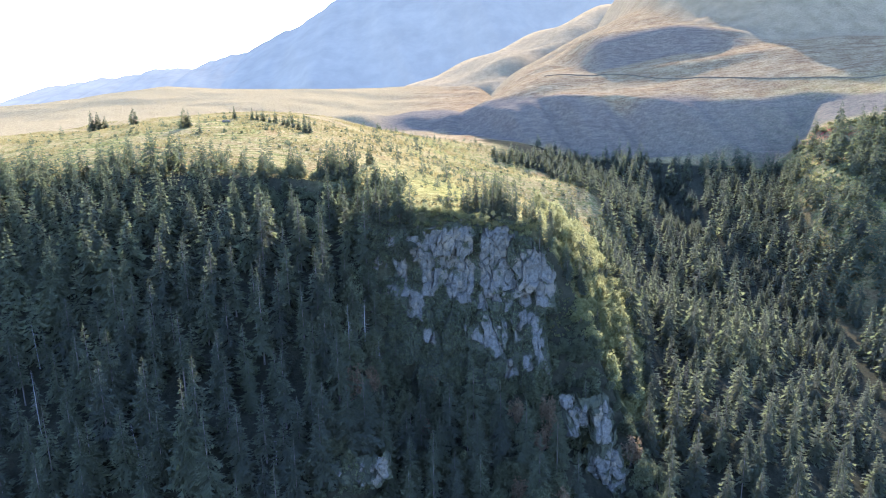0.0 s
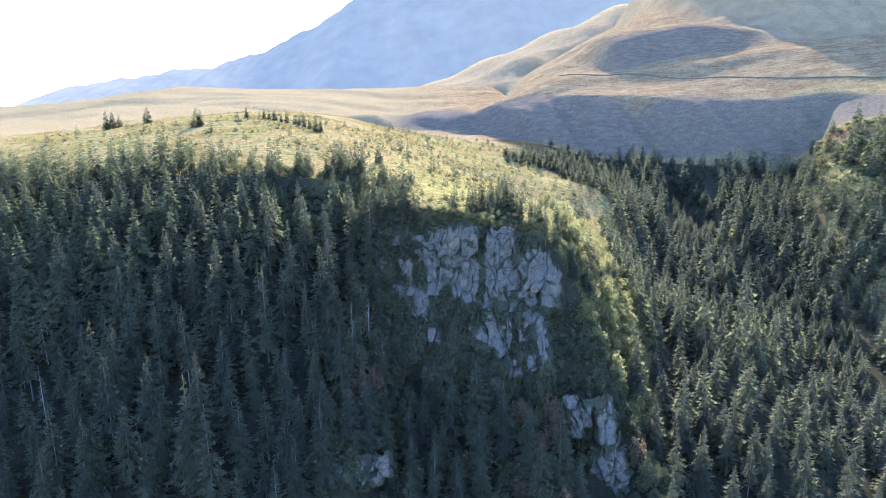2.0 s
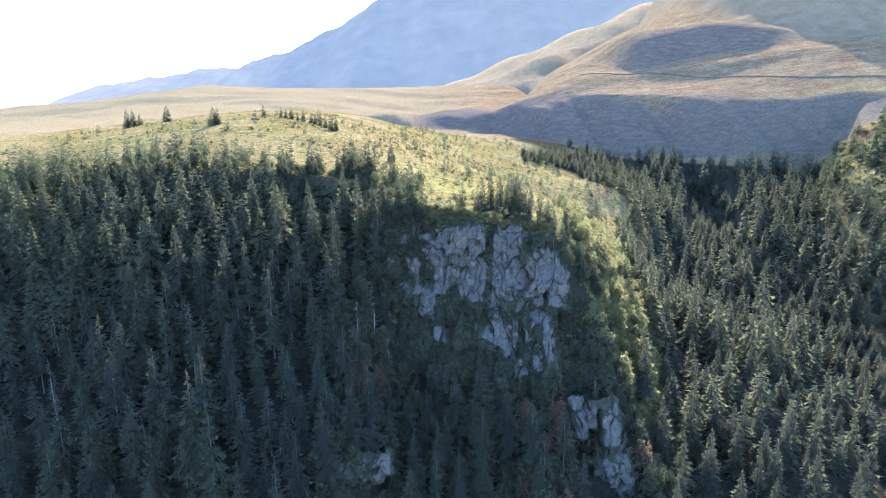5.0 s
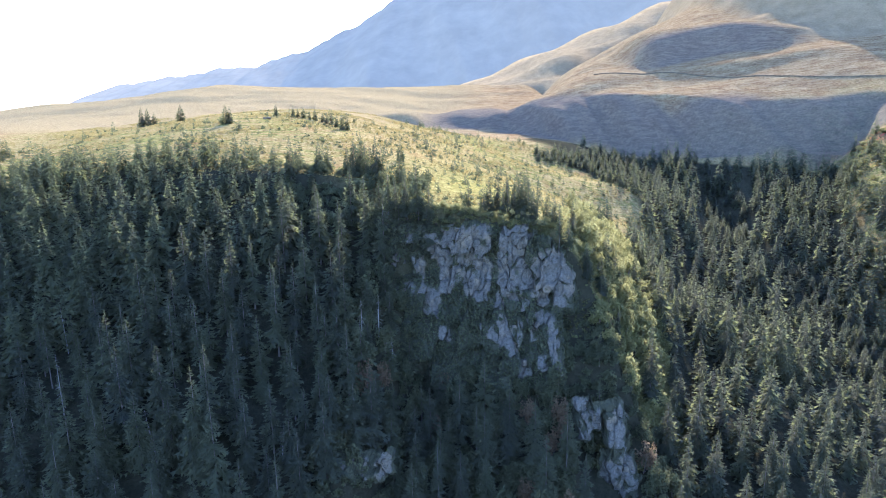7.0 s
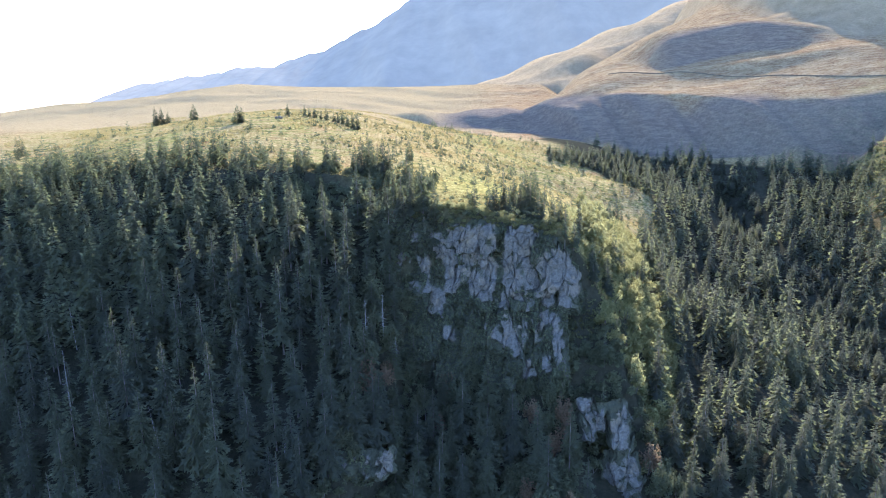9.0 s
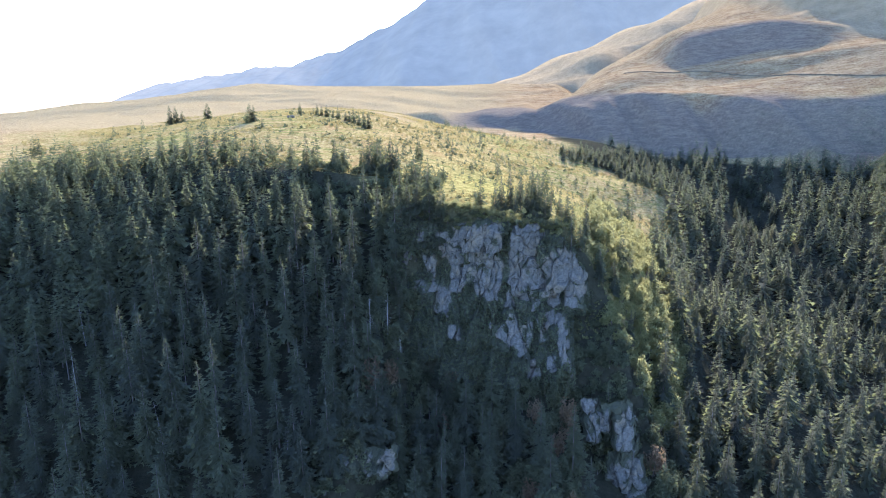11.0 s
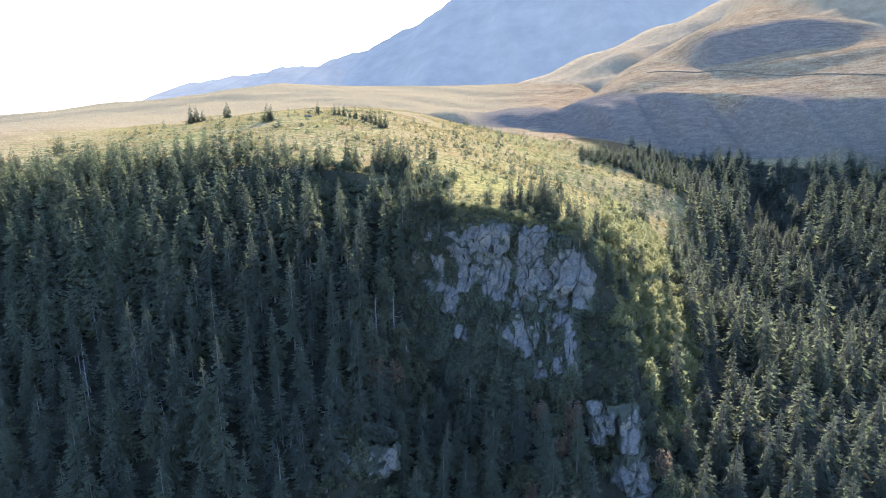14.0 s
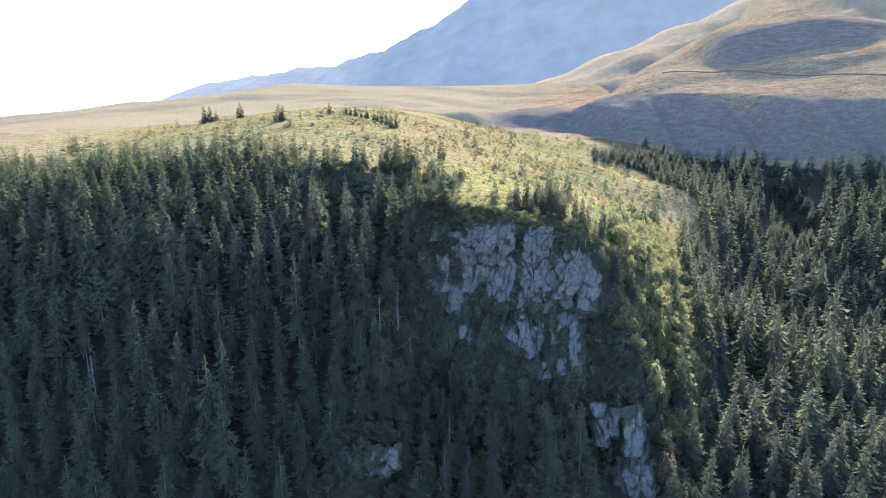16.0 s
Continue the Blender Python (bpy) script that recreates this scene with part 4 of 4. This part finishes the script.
# ---- bushes and broadleaf scrub ----
def bush_mesh(seed, width, height, lobes, leaves, leaf):
    """Crown of many small leaves set on uneven lobes, with gaps between."""
    r = np.random.default_rng(seed)
    T = []
    for k in range(lobes):
        a, q = r.uniform(0, 6.28), width * r.uniform(0.0, 0.75) ** 0.8
        c = np.array([math.cos(a) * q, math.sin(a) * q, height * r.uniform(0.28, 0.82) * (1 - 0.35 * q / width)])
        rad = np.array([width * r.uniform(0.28, 0.48), width * r.uniform(0.28, 0.48), height * r.uniform(0.15, 0.28)])
        d = r.normal(size=(leaves, 3))
        d /= np.linalg.norm(d, axis=1)[:, None]
        p = c + d * rad * r.uniform(0.55, 1.12, leaves)[:, None]
        p[:, 2] = np.maximum(p[:, 2], 0.05)
        u = r.normal(size=(leaves, 3))
        u /= np.linalg.norm(u, axis=1)[:, None]
        w = np.cross(u, r.normal(size=(leaves, 3)))
        w /= np.linalg.norm(w, axis=1)[:, None]
        sz = leaf * r.uniform(0.6, 1.5, leaves)[:, None]
        T.append(np.stack([p - u * sz, p + u * sz, p + w * sz * 1.1], 1))
    return np.concatenate(T).reshape(-1, 3)


def stems_mesh(seed, width, height, count):
    """Thin branching stems."""
    r = np.random.default_rng(seed)
    V, F = [], []
    for k in range(count):
        a, q = r.uniform(0, 6.28), width * r.uniform(0.2, 0.7)
        p0, p1 = np.array([r.uniform(-0.2, 0.2), r.uniform(-0.2, 0.2), -0.5]), np.array([math.cos(a) * q, math.sin(a) * q, height * r.uniform(0.5, 0.85)])
        p2 = (p0 + p1) / 2 + np.array([0, 0, -0.1 * height]) * (q / width)
        for i, (c, w) in enumerate(((p0, 0.09), (p2, 0.06), (p1, 0.015))):
            for j in range(4):
                V.append(c + np.array([math.cos(j * 1.571) * w, math.sin(j * 1.571) * w, 0]))
        b = len(V) - 12
        for i in range(2):
            for j in range(4):
                F.append((b + i * 4 + j, b + i * 4 + (j + 1) % 4, b + i * 4 + 4 + (j + 1) % 4, b + i * 4 + 4 + j))
    return np.array(V), np.array(F)


BUSHES = []
for s_ in range(5):
    bv = bush_mesh(500 + s_, 1.9, 2.6 + 0.3 * s_, 12, 70, 0.17)
    dv = bush_mesh(510 + s_, 1.9, 2.6 + 0.3 * s_, 12, 38, 0.23)
    sv, sf = stems_mesh(520 + s_, 1.7, 2.4, 4)
    BUSHES.append((mesh_from("foliage", bv, tri_faces(bv), LEAF, tint=np.full(len(bv), 0.3 + 0.15 * s_)), mesh_from("foliage", dv, tri_faces(dv), DARKLEAF, tint=np.full(len(dv), 0.3 + 0.12 * s_)), mesh_from("trunk", sv, sf, BARK)))


def bush(x, y, size, k, dark, name, label, group, tall=1.0, z=None):
    e = new(name)
    e.matrix_world = Matrix.LocRotScale((x, y, (float(land(x, y)) if z is None else z) - 0.15), Euler((0, 0, (x * 5.1 + y * 2.3) % 6.28)), (size, size, size * tall))
    part("foliage", BUSHES[k][1 if dark else 0], e)
    part("trunk", BUSHES[k][2], e)
    return tagged(e, label, "bush", group)


rb = np.random.default_rng(21)
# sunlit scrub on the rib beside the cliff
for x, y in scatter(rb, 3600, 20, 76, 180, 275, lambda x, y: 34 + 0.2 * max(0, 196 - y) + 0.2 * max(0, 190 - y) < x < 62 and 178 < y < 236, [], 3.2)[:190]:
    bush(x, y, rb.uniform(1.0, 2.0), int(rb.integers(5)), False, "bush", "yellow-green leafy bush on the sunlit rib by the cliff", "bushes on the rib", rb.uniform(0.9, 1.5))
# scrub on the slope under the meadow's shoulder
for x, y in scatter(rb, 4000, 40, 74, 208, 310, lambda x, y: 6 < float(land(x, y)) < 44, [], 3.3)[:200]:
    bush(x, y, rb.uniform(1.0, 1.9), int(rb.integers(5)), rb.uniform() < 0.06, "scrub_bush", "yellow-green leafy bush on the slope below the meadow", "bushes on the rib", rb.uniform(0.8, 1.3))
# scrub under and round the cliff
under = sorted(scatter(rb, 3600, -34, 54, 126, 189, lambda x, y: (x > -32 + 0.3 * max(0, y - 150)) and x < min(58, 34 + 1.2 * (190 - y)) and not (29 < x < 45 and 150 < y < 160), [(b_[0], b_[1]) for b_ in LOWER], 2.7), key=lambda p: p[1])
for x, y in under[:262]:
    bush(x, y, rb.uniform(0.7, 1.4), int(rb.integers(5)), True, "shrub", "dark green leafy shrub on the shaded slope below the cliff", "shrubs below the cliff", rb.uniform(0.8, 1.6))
SHADED = under[262:] + scatter(rb, 700, -62, -14, 203, 232, lambda x, y: True, [], 2.6) + scatter(rb, 120, 27, 41, 168, 180, lambda x, y: True, [], 1.9)
# low scrub on the bank across the valley
for x, y in scatter(rb, 900, 180, 300, 330, 490, lambda x, y: x > 185 and float(land(x, y)) > 33 and y < foot(x) - 8 and x < 0.68 * y, [], 3.4)[:130]:
    bush(x, y, rb.uniform(0.9, 1.8), int(rb.integers(5)), False, "low_bush", "low grey-green bush on the open bank across the valley", "bushes on the far bank", 0.6)
for x, y in scatter(rb, 700, -16, 24, 194.2, 198.5, lambda x, y: True, [], 1.7)[:30]:
    bush(x, y, rb.uniform(0.4, 0.85), int(rb.integers(5)), False, "bush", "low green bush overhanging the rim of the cliff", "bushes at the rim", 0.75)
for x, y, q in ((36, 165, 1.2), (39, 166, 1.4), (42, 163, 1.2), (44, 160, 1.3), (34, 167, 1.1), (-6, 196, 0.9), (-1, 197, 0.8), (4, 196.5, 0.8), (9, 197, 0.9), (-11, 196, 1.0), (14, 197, 0.7), (-8, 194, 1.0), (-3, 194.5, 1.1), (2, 194.5, 1.0), (7, 194.5, 1.1), (11, 194.5, 0.9), (-12, 193.6, 0.8), (-5, 193.5, 0.7), (0, 193.5, 0.8), (4.5, 193.5, 0.7), (9, 193.6, 0.9), (14, 193.6, 0.8), (17, 194, 0.9), (21, 194.5, 1.0), (25, 194.5, 1.1), (19, 195, 1.2), (23, 196, 1.3), (27, 197, 1.4), (30, 195, 1.5), (-14, 195, 1.3), (-17, 194, 1.2), (-30, 231, 1.3), (-36, 233, 1.5), (-42, 234, 1.4), (-48, 235, 1.5), (-54, 236, 1.2), (-60, 237, 1.4), (-33, 229, 1.2), (-66, 238, 1.3)):
    bush(x, y, q, int(q * 10) % 5, False, "bush", "green leafy bush at the rim of the rock", "bushes at the rim", 0.7)


# ---- broadleaf trees in the shade below the cliff ----
AUTUMN = leaf_material("reddish_leaves", (0.075, 0.052, 0.042), (0.16, 0.115, 0.075), (0.26, 0.18, 0.09), 0.35, 2.4)
BROAD = []
for s_ in range(4):
    bv = bush_mesh(700 + s_, 2.5, 7.0 + 0.6 * s_, 16, 66, 0.27)
    sv, sf = stems_mesh(720 + s_, 2.2, 5.6, 5)
    BROAD.append((mesh_from("foliage", bv, tri_faces(bv), AUTUMN if s_ == 3 else DARKLEAF, tint=np.full(len(bv), 0.35 + 0.2 * s_)), mesh_from("trunk", sv, sf, BARK)))
rd = np.random.default_rng(77)
for i, (x, y) in enumerate(scatter(rd, 3000, -34, 50, 116, 184, lambda x, y: y < (184 if x < 3 else 170) and not (27 < x < 46 and y > 146) and not (-28 < x < -10 and 126 < y < 137), [(b_[0], b_[1]) for b_ in LOWER] + L, 3.7)[:270]):
    e = new("broadleaf_tree")
    q = rd.uniform(0.75, 1.25)
    e.matrix_world = Matrix.LocRotScale((x, y, float(land(x, y)) - 0.2), Euler((0, 0, rd.uniform(0, 6.28))), (q, q, q * rd.uniform(0.8, 1.15)))
    k = int(rd.choice([0, 1, 2, 0, 1, 2, 0, 3]))
    part("foliage", BROAD[k][0], e)
    part("trunk", BROAD[k][1], e)
    tagged(e, "reddish broadleaf tree in the shade below the cliff" if k == 3 else "dark green broadleaf tree in the shade below the cliff", "tree", "broadleaf trees below the cliff")
for i in range(60):      # hanging down the steep earth above the rock
    x, y = -17 + 0.68 * i + rd.uniform(-0.6, 0.6), rd.uniform(192.9, 193.9)
    bush(x, y - 0.35, rd.uniform(0.45, 0.95), i % 5, i % 3 == 0, "hanging_bush", "green bush hanging over the rim of the cliff", "bushes at the rim", 0.8, 52.6 + 5.05 * (y - 192) - (0 if x < 17 else 0.25 * (x - 17) ** 1.4))


for x, y, q in ((-23.5, 134.2, 0.7), (-21, 133.8, 0.6), (-18.6, 134, 0.75), (-16, 134.2, 0.6), (-13.4, 135, 0.9), (-26, 135.4, 0.9), (-20, 139.5, 0.9), (-17, 140, 1.0), (-23, 139.4, 1.0), (-14.5, 139.6, 0.9), (5, 184, 0.8), (8.5, 185, 0.9), (10, 183, 0.7), (17.5, 183.5, 0.8), (18, 180, 0.7), (16.5, 178, 0.6), (12, 177, 0.6), (20, 177.5, 0.8), (22.5, 180, 0.7), (27, 181, 0.9), (26.5, 177, 0.8), (9, 176, 0.9), (6, 179, 1.0), (18.8, 174.5, 0.7), (22.8, 174, 0.7), (13.5, 173.5, 0.8), (27, 173.5, 0.9), (10, 172.5, 1.0), (14, 184.6, 0.6), (23, 184.5, 0.8), (3, 182, 1.0), (1, 185, 0.8), (-3, 184, 0.9), (25, 185.5, 0.9)):
    bush(x, y, q, int(q * 20) % 5, True, "shrub", "dark green leafy shrub growing between pale rocks", "shrubs below the cliff", 0.9)


# ---- young spruces on the meadow ----
YOUNG = []
for s_ in range(4):
    yv = spruce_mesh(600 + s_, 3.0, 0.85 + 0.1 * s_, 0.2, 5, 2, bare=0.03)
    tv, tf = trunk_mesh(3.0, 0.05, 5)
    YOUNG.append((mesh_from("crown", yv, tri_faces(yv), NEEDLE, tint=np.full(len(yv), 0.35 + 0.2 * s_)), mesh_from("trunk", tv, tf, BARK, True)))


def young(x, y, height, k):
    e = new("young_spruce")
    q = height / 3.0
    e.matrix_world = Matrix.LocRotScale((x, y, float(land(x, y)) - 0.05), Euler((0, 0, x + y)), (q, q, q))
    part("crown", YOUNG[k][0], e)
    part("trunk", YOUNG[k][1], e)
    return tagged(e, "small young spruce standing in the meadow grass", "tree", "young spruces on the meadow")


ry = np.random.default_rng(31)


def meadow(x, y):
    return x < shoulder(y) + 4 and y > (232 if x < -22 else 199) and x > -0.75 * y + 60 - 0.2 * (y - 300)


spots = scatter(ry, 1100, -230, 84, 198, 560, lambda x, y: meadow(x, y) and (x > -50 or ry.uniform() < 0.25) and (y < 400 or x > -60), [(t[0], t[1]) for t in FRINGE], 5.5)[:300]
for i, (x, y) in enumerate(spots):
    young(x, y, float(ry.choice([1.8, 2.4, 3.0, 3.8, 5.2])) * ry.uniform(0.8, 1.2), i % 4)



def joined(name, label, category, items, shapes, mat):
    """Many small plants as one mesh: items of x, y, size, shape."""
    V, T = [], []
    for x, y, q, k in items:
        v = shapes[k]
        a = (x * 5.1 + y * 2.3) % 6.28
        c, d = math.cos(a), math.sin(a)
        V.append(np.stack([(v[:, 0] * c - v[:, 1] * d) * q + x, (v[:, 0] * d + v[:, 1] * c) * q + y, v[:, 2] * q + float(land(x, y)) - 0.05], 1))
        T.append(np.full(len(v), (x * 3.7 + y * 1.9) % 1.0))
    V = np.concatenate(V)
    tagged(new(name, mesh_from(name, V, tri_faces(V), mat, tint=np.concatenate(T))), label, category, kind="stuff")


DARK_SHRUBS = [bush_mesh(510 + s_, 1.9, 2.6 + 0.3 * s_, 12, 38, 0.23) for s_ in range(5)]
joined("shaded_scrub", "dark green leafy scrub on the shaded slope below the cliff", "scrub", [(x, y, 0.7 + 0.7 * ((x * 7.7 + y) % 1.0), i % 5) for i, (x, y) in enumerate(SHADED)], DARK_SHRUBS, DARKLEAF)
SEEDLINGS = [spruce_mesh(640 + s_, 2.0, 0.62 + 0.1 * s_, 0.26, 5, 1, bare=0.03, fine=2.0) for s_ in range(4)]
more = scatter(ry, 2600, -150, 84, 200, 560, lambda x, y: meadow(x, y) and (x > -45 or ry.uniform() < 0.35) and (y < 400 or x > -60), spots, 3.6)[:620]
joined("seedling_spruces", "knee-high to man-high spruce seedlings scattered over the meadow", "young trees", [(x, y, float(ry.uniform(0.5, 1.25)), i % 4) for i, (x, y) in enumerate(more)], SEEDLINGS, NEEDLE)

# taller spruces standing apart on the crest
for i, (x, y, h) in enumerate(((-190.8, 382.6, 11.6), (-188.5, 385, 10.5), (-186, 388, 7.5), (-165.3, 377, 9.5), (-122.2, 332.7, 9.5), (-120.5, 333.5, 8.5), (-108.9, 368.8, 7), (-100.5, 371.7, 6.5), (-94.2, 368.9, 6.5), (-90.1, 366, 5), (-87, 365.3, 7.5), (-82.4, 363.4, 5.5), (-75.9, 355.3, 7.5), (-72, 350.2, 7), (-67.2, 340.6, 9.5), (-65.2, 343, 9), (-79.2, 359.3, 6), (-97.7, 371, 5.5))):
    tree(x, y, h, (0, 1, 3, 4, 8)[i % 5], "dark spruce standing apart on the grassy crest", "spruces on the crest", wide=1.1 if i < 6 else 0.8)
# dark spruces at the brink of the cliff
for i, (x, y, h) in enumerate(((9.2, 207.3, 11.4), (6.8, 202.6, 9.5), (12.3, 207.2, 9.7), (15.9, 204.6, 13.1), (17.1, 203.4, 13.4), (18.4, 203.4, 12.9), (21, 202.8, 8.4), (23.6, 202.7, 7.8), (25.5, 198.8, 7.7), (31.6, 207.2, 7.5), (56.4, 306.8, 13.1), (5.3, 197.5, 7.8), (14.1, 204.9, 9.3), (50, 281.8, 9.7), (1.1, 197.6, 8.5), (26.6, 192, 10.4), (29.1, 192.1, 8.4), (34.6, 195.1, 7.9), (46.5, 217.2, 10.5), (56.3, 236.6, 13.7), (42.3, 212.3, 9), (39.8, 217.4, 7.3), (19.6, 200.5, 10), (11, 201, 8.5), (24, 197, 7), (27, 198, 7), (31, 199, 7), (48.6, 262, 8.4), (57.4, 300, 11), (72, 335, 12), (12, 214.3, 9), (15.3, 218.8, 10), (20.4, 278.7, 11), (21.5, 210.4, 9), (35.5, 166.5, 17), (27, 154.5, 15), (34.7, 192.3, 9), (39.2, 197.3, 11), (44, 193.3, 10))):
    tree(x, y, 1.12 * h, i % 9, "dark green spruce at the brink of the cliff", "spruces at the brink", wide=0.78)


# ---- grass tussocks and heath on the meadow ----
def tussocks(name, label, count, keep, mat, seed, x0, x1, y0, y1, size, blades):
    r = np.random.default_rng(seed)
    x, y = r.uniform(x0, x1, count), r.uniform(y0, y1, count)
    ok = keep(x, y)
    x, y = x[ok], y[ok]
    z = land(x, y)
    T, C = [], []
    tone = r.uniform(0, 1, len(x))
    q = size * r.uniform(0.5, 1.6, len(x)) * (1 + 0.6 * np.sin(x * 0.11 + np.sin(y * 0.07) * 2))
    for k in range(blades):
        a = r.uniform(0, 6.28, len(x))
        o, w = np.stack([np.cos(a), np.sin(a)], 1), np.stack([-np.sin(a), np.cos(a)], 1)
        base = np.stack([x, y], 1) + o * (q * r.uniform(0, 0.5, len(x)))[:, None]
        tip = base + o * (q * r.uniform(0.1, 0.7, len(x)))[:, None]
        h = q * r.uniform(0.35, 0.9, len(x))
        p = np.concatenate([base - w * (q * 0.4)[:, None], (z - 0.1)[:, None]], 1)
        g = np.concatenate([base + w * (q * 0.4)[:, None], (z - 0.1)[:, None]], 1)
        t = np.concatenate([tip, (z + h)[:, None]], 1)
        T.append(np.stack([p, g, t], 1))
        C.append(np.repeat(tone, 3))
    V = np.concatenate(T).reshape(-1, 3)
    tagged(new(name, mesh_from(name, V, tri_faces(V), mat, tint=np.concatenate(C))), label, "grass", kind="stuff")


def on_meadow(x, y):
    return (x < shoulder(y) + 6) & (y > np.where(x < -22, 226, 197)) & (x > -0.8 * y + 20)


tussocks("meadow_grass", "rough tussocks of green and straw-coloured grass", 40000, on_meadow, TUFT, 41, -260, 92, 196, 540, 0.5, 4)
tussocks("meadow_heath", "low dark green dwarf shrubs scattered in the grass", 1100, on_meadow, DARKLEAF, 42, -230, 86, 196, 430, 0.8, 8)
tussocks("bank_scrub", "low dry scrub and heath on the bank across the valley", 5200, lambda x, y: (x > 185) & (land(x, y) > 33) & (y < foot(x) - 6) & (x < 0.72 * y), DARKLEAF, 44, 170, 320, 320, 480, 1.3, 7)
tussocks("rib_scrub", "green and yellow low scrub on the sunlit slope by the meadow", 3200, lambda x, y: (x > 26 + 0.1 * (y - 190)) & (x < 66), LEAF, 45, 24, 70, 182, 240, 1.2, 7)


# ---- dead wood ----
def dead_tree(x, y, height, lean, turn, label):
    r = random.Random(int(x * 10))
    e = new("dead_tree")
    e.matrix_world = Matrix.LocRotScale((x, y, float(land(x, y)) - 0.3), Euler((0, radians(lean), radians(turn))), None)
    tv, tf = trunk_mesh(height, 0.17)
    part("trunk", mesh_from("trunk", tv, tf, DEADWOOD, True), e)
    for k in range(30):
        z, a = height * r.uniform(0.25, 0.97), r.uniform(0, 6.28)
        q = 1.9 * (1.05 - z / height) + 0.3
        o = np.array([math.cos(a), math.sin(a), 0])
        w = np.array([-math.sin(a), math.cos(a), 0]) * 0.04
        p0, p1 = np.array([0, 0, z]), np.array([0, 0, z]) + o * q + np.array([0, 0, -0.45 * q])
        part("branch", mesh_from("branch", np.array([p0 - w, p0 + w, p0 + np.array([0, 0, 0.08]), p1]), np.array([(0, 1, 3), (1, 2, 3), (2, 0, 3)]), DEADWOOD), e)
    return tagged(e, label, "dead tree")


for x, y, h, lean, turn in ((-102.2, 162.5, 14, -2, 0), (-38.1, 137, 9, 6, 0), (42.7, 165.5, 12, -14, 0), (-92.8, 144, 16, 0, 0), (-66.3, 135, 13, -6, 0), (-21.5, 171, 13, 1, 0), (-17.5, 168, 12, -1, 40), (-25, 166, 14, 2, 80)):
    dead_tree(x, y, h, lean, turn, "bare grey dead spruce among the living trees")


def fallen_log(x, y, length, turn, pitch):
    e = new("fallen_log")
    e.matrix_world = Matrix.LocRotScale((x, y, float(land(x, y)) + 0.35), Euler((0, radians(90 + pitch), radians(turn))), None)
    tv, tf = trunk_mesh(length, 0.16)
    part("trunk", mesh_from("trunk", tv, tf, DEADWOOD, True), e)
    return tagged(e, "bare grey fallen tree trunk lying on the wooded slope", "log")


fallen_log(-39.6, 200.2, 6.5, 8, -4)
fallen_log(-39.4, 197.2, 6.0, 15, -10)


# ---- boulders on the meadow ----
for i, (x, y, q) in enumerate(((-107.5, 352, 1.1), (-110, 353, 0.8), (-109, 350.5, 0.6), (-60, 330, 0.4), (20, 300, 0.35), (-15, 250, 0.4), (34, 270, 0.5))):
    ob = new("boulder", rock_mesh(900 + i, (q * 1.2, q, q * 0.8), rows=14))
    ob.location = (x, y, float(land(x, y)) + q * 0.3)
    tagged(ob, "pale grey boulder lying in the meadow grass", "boulder", "boulders on the meadow")
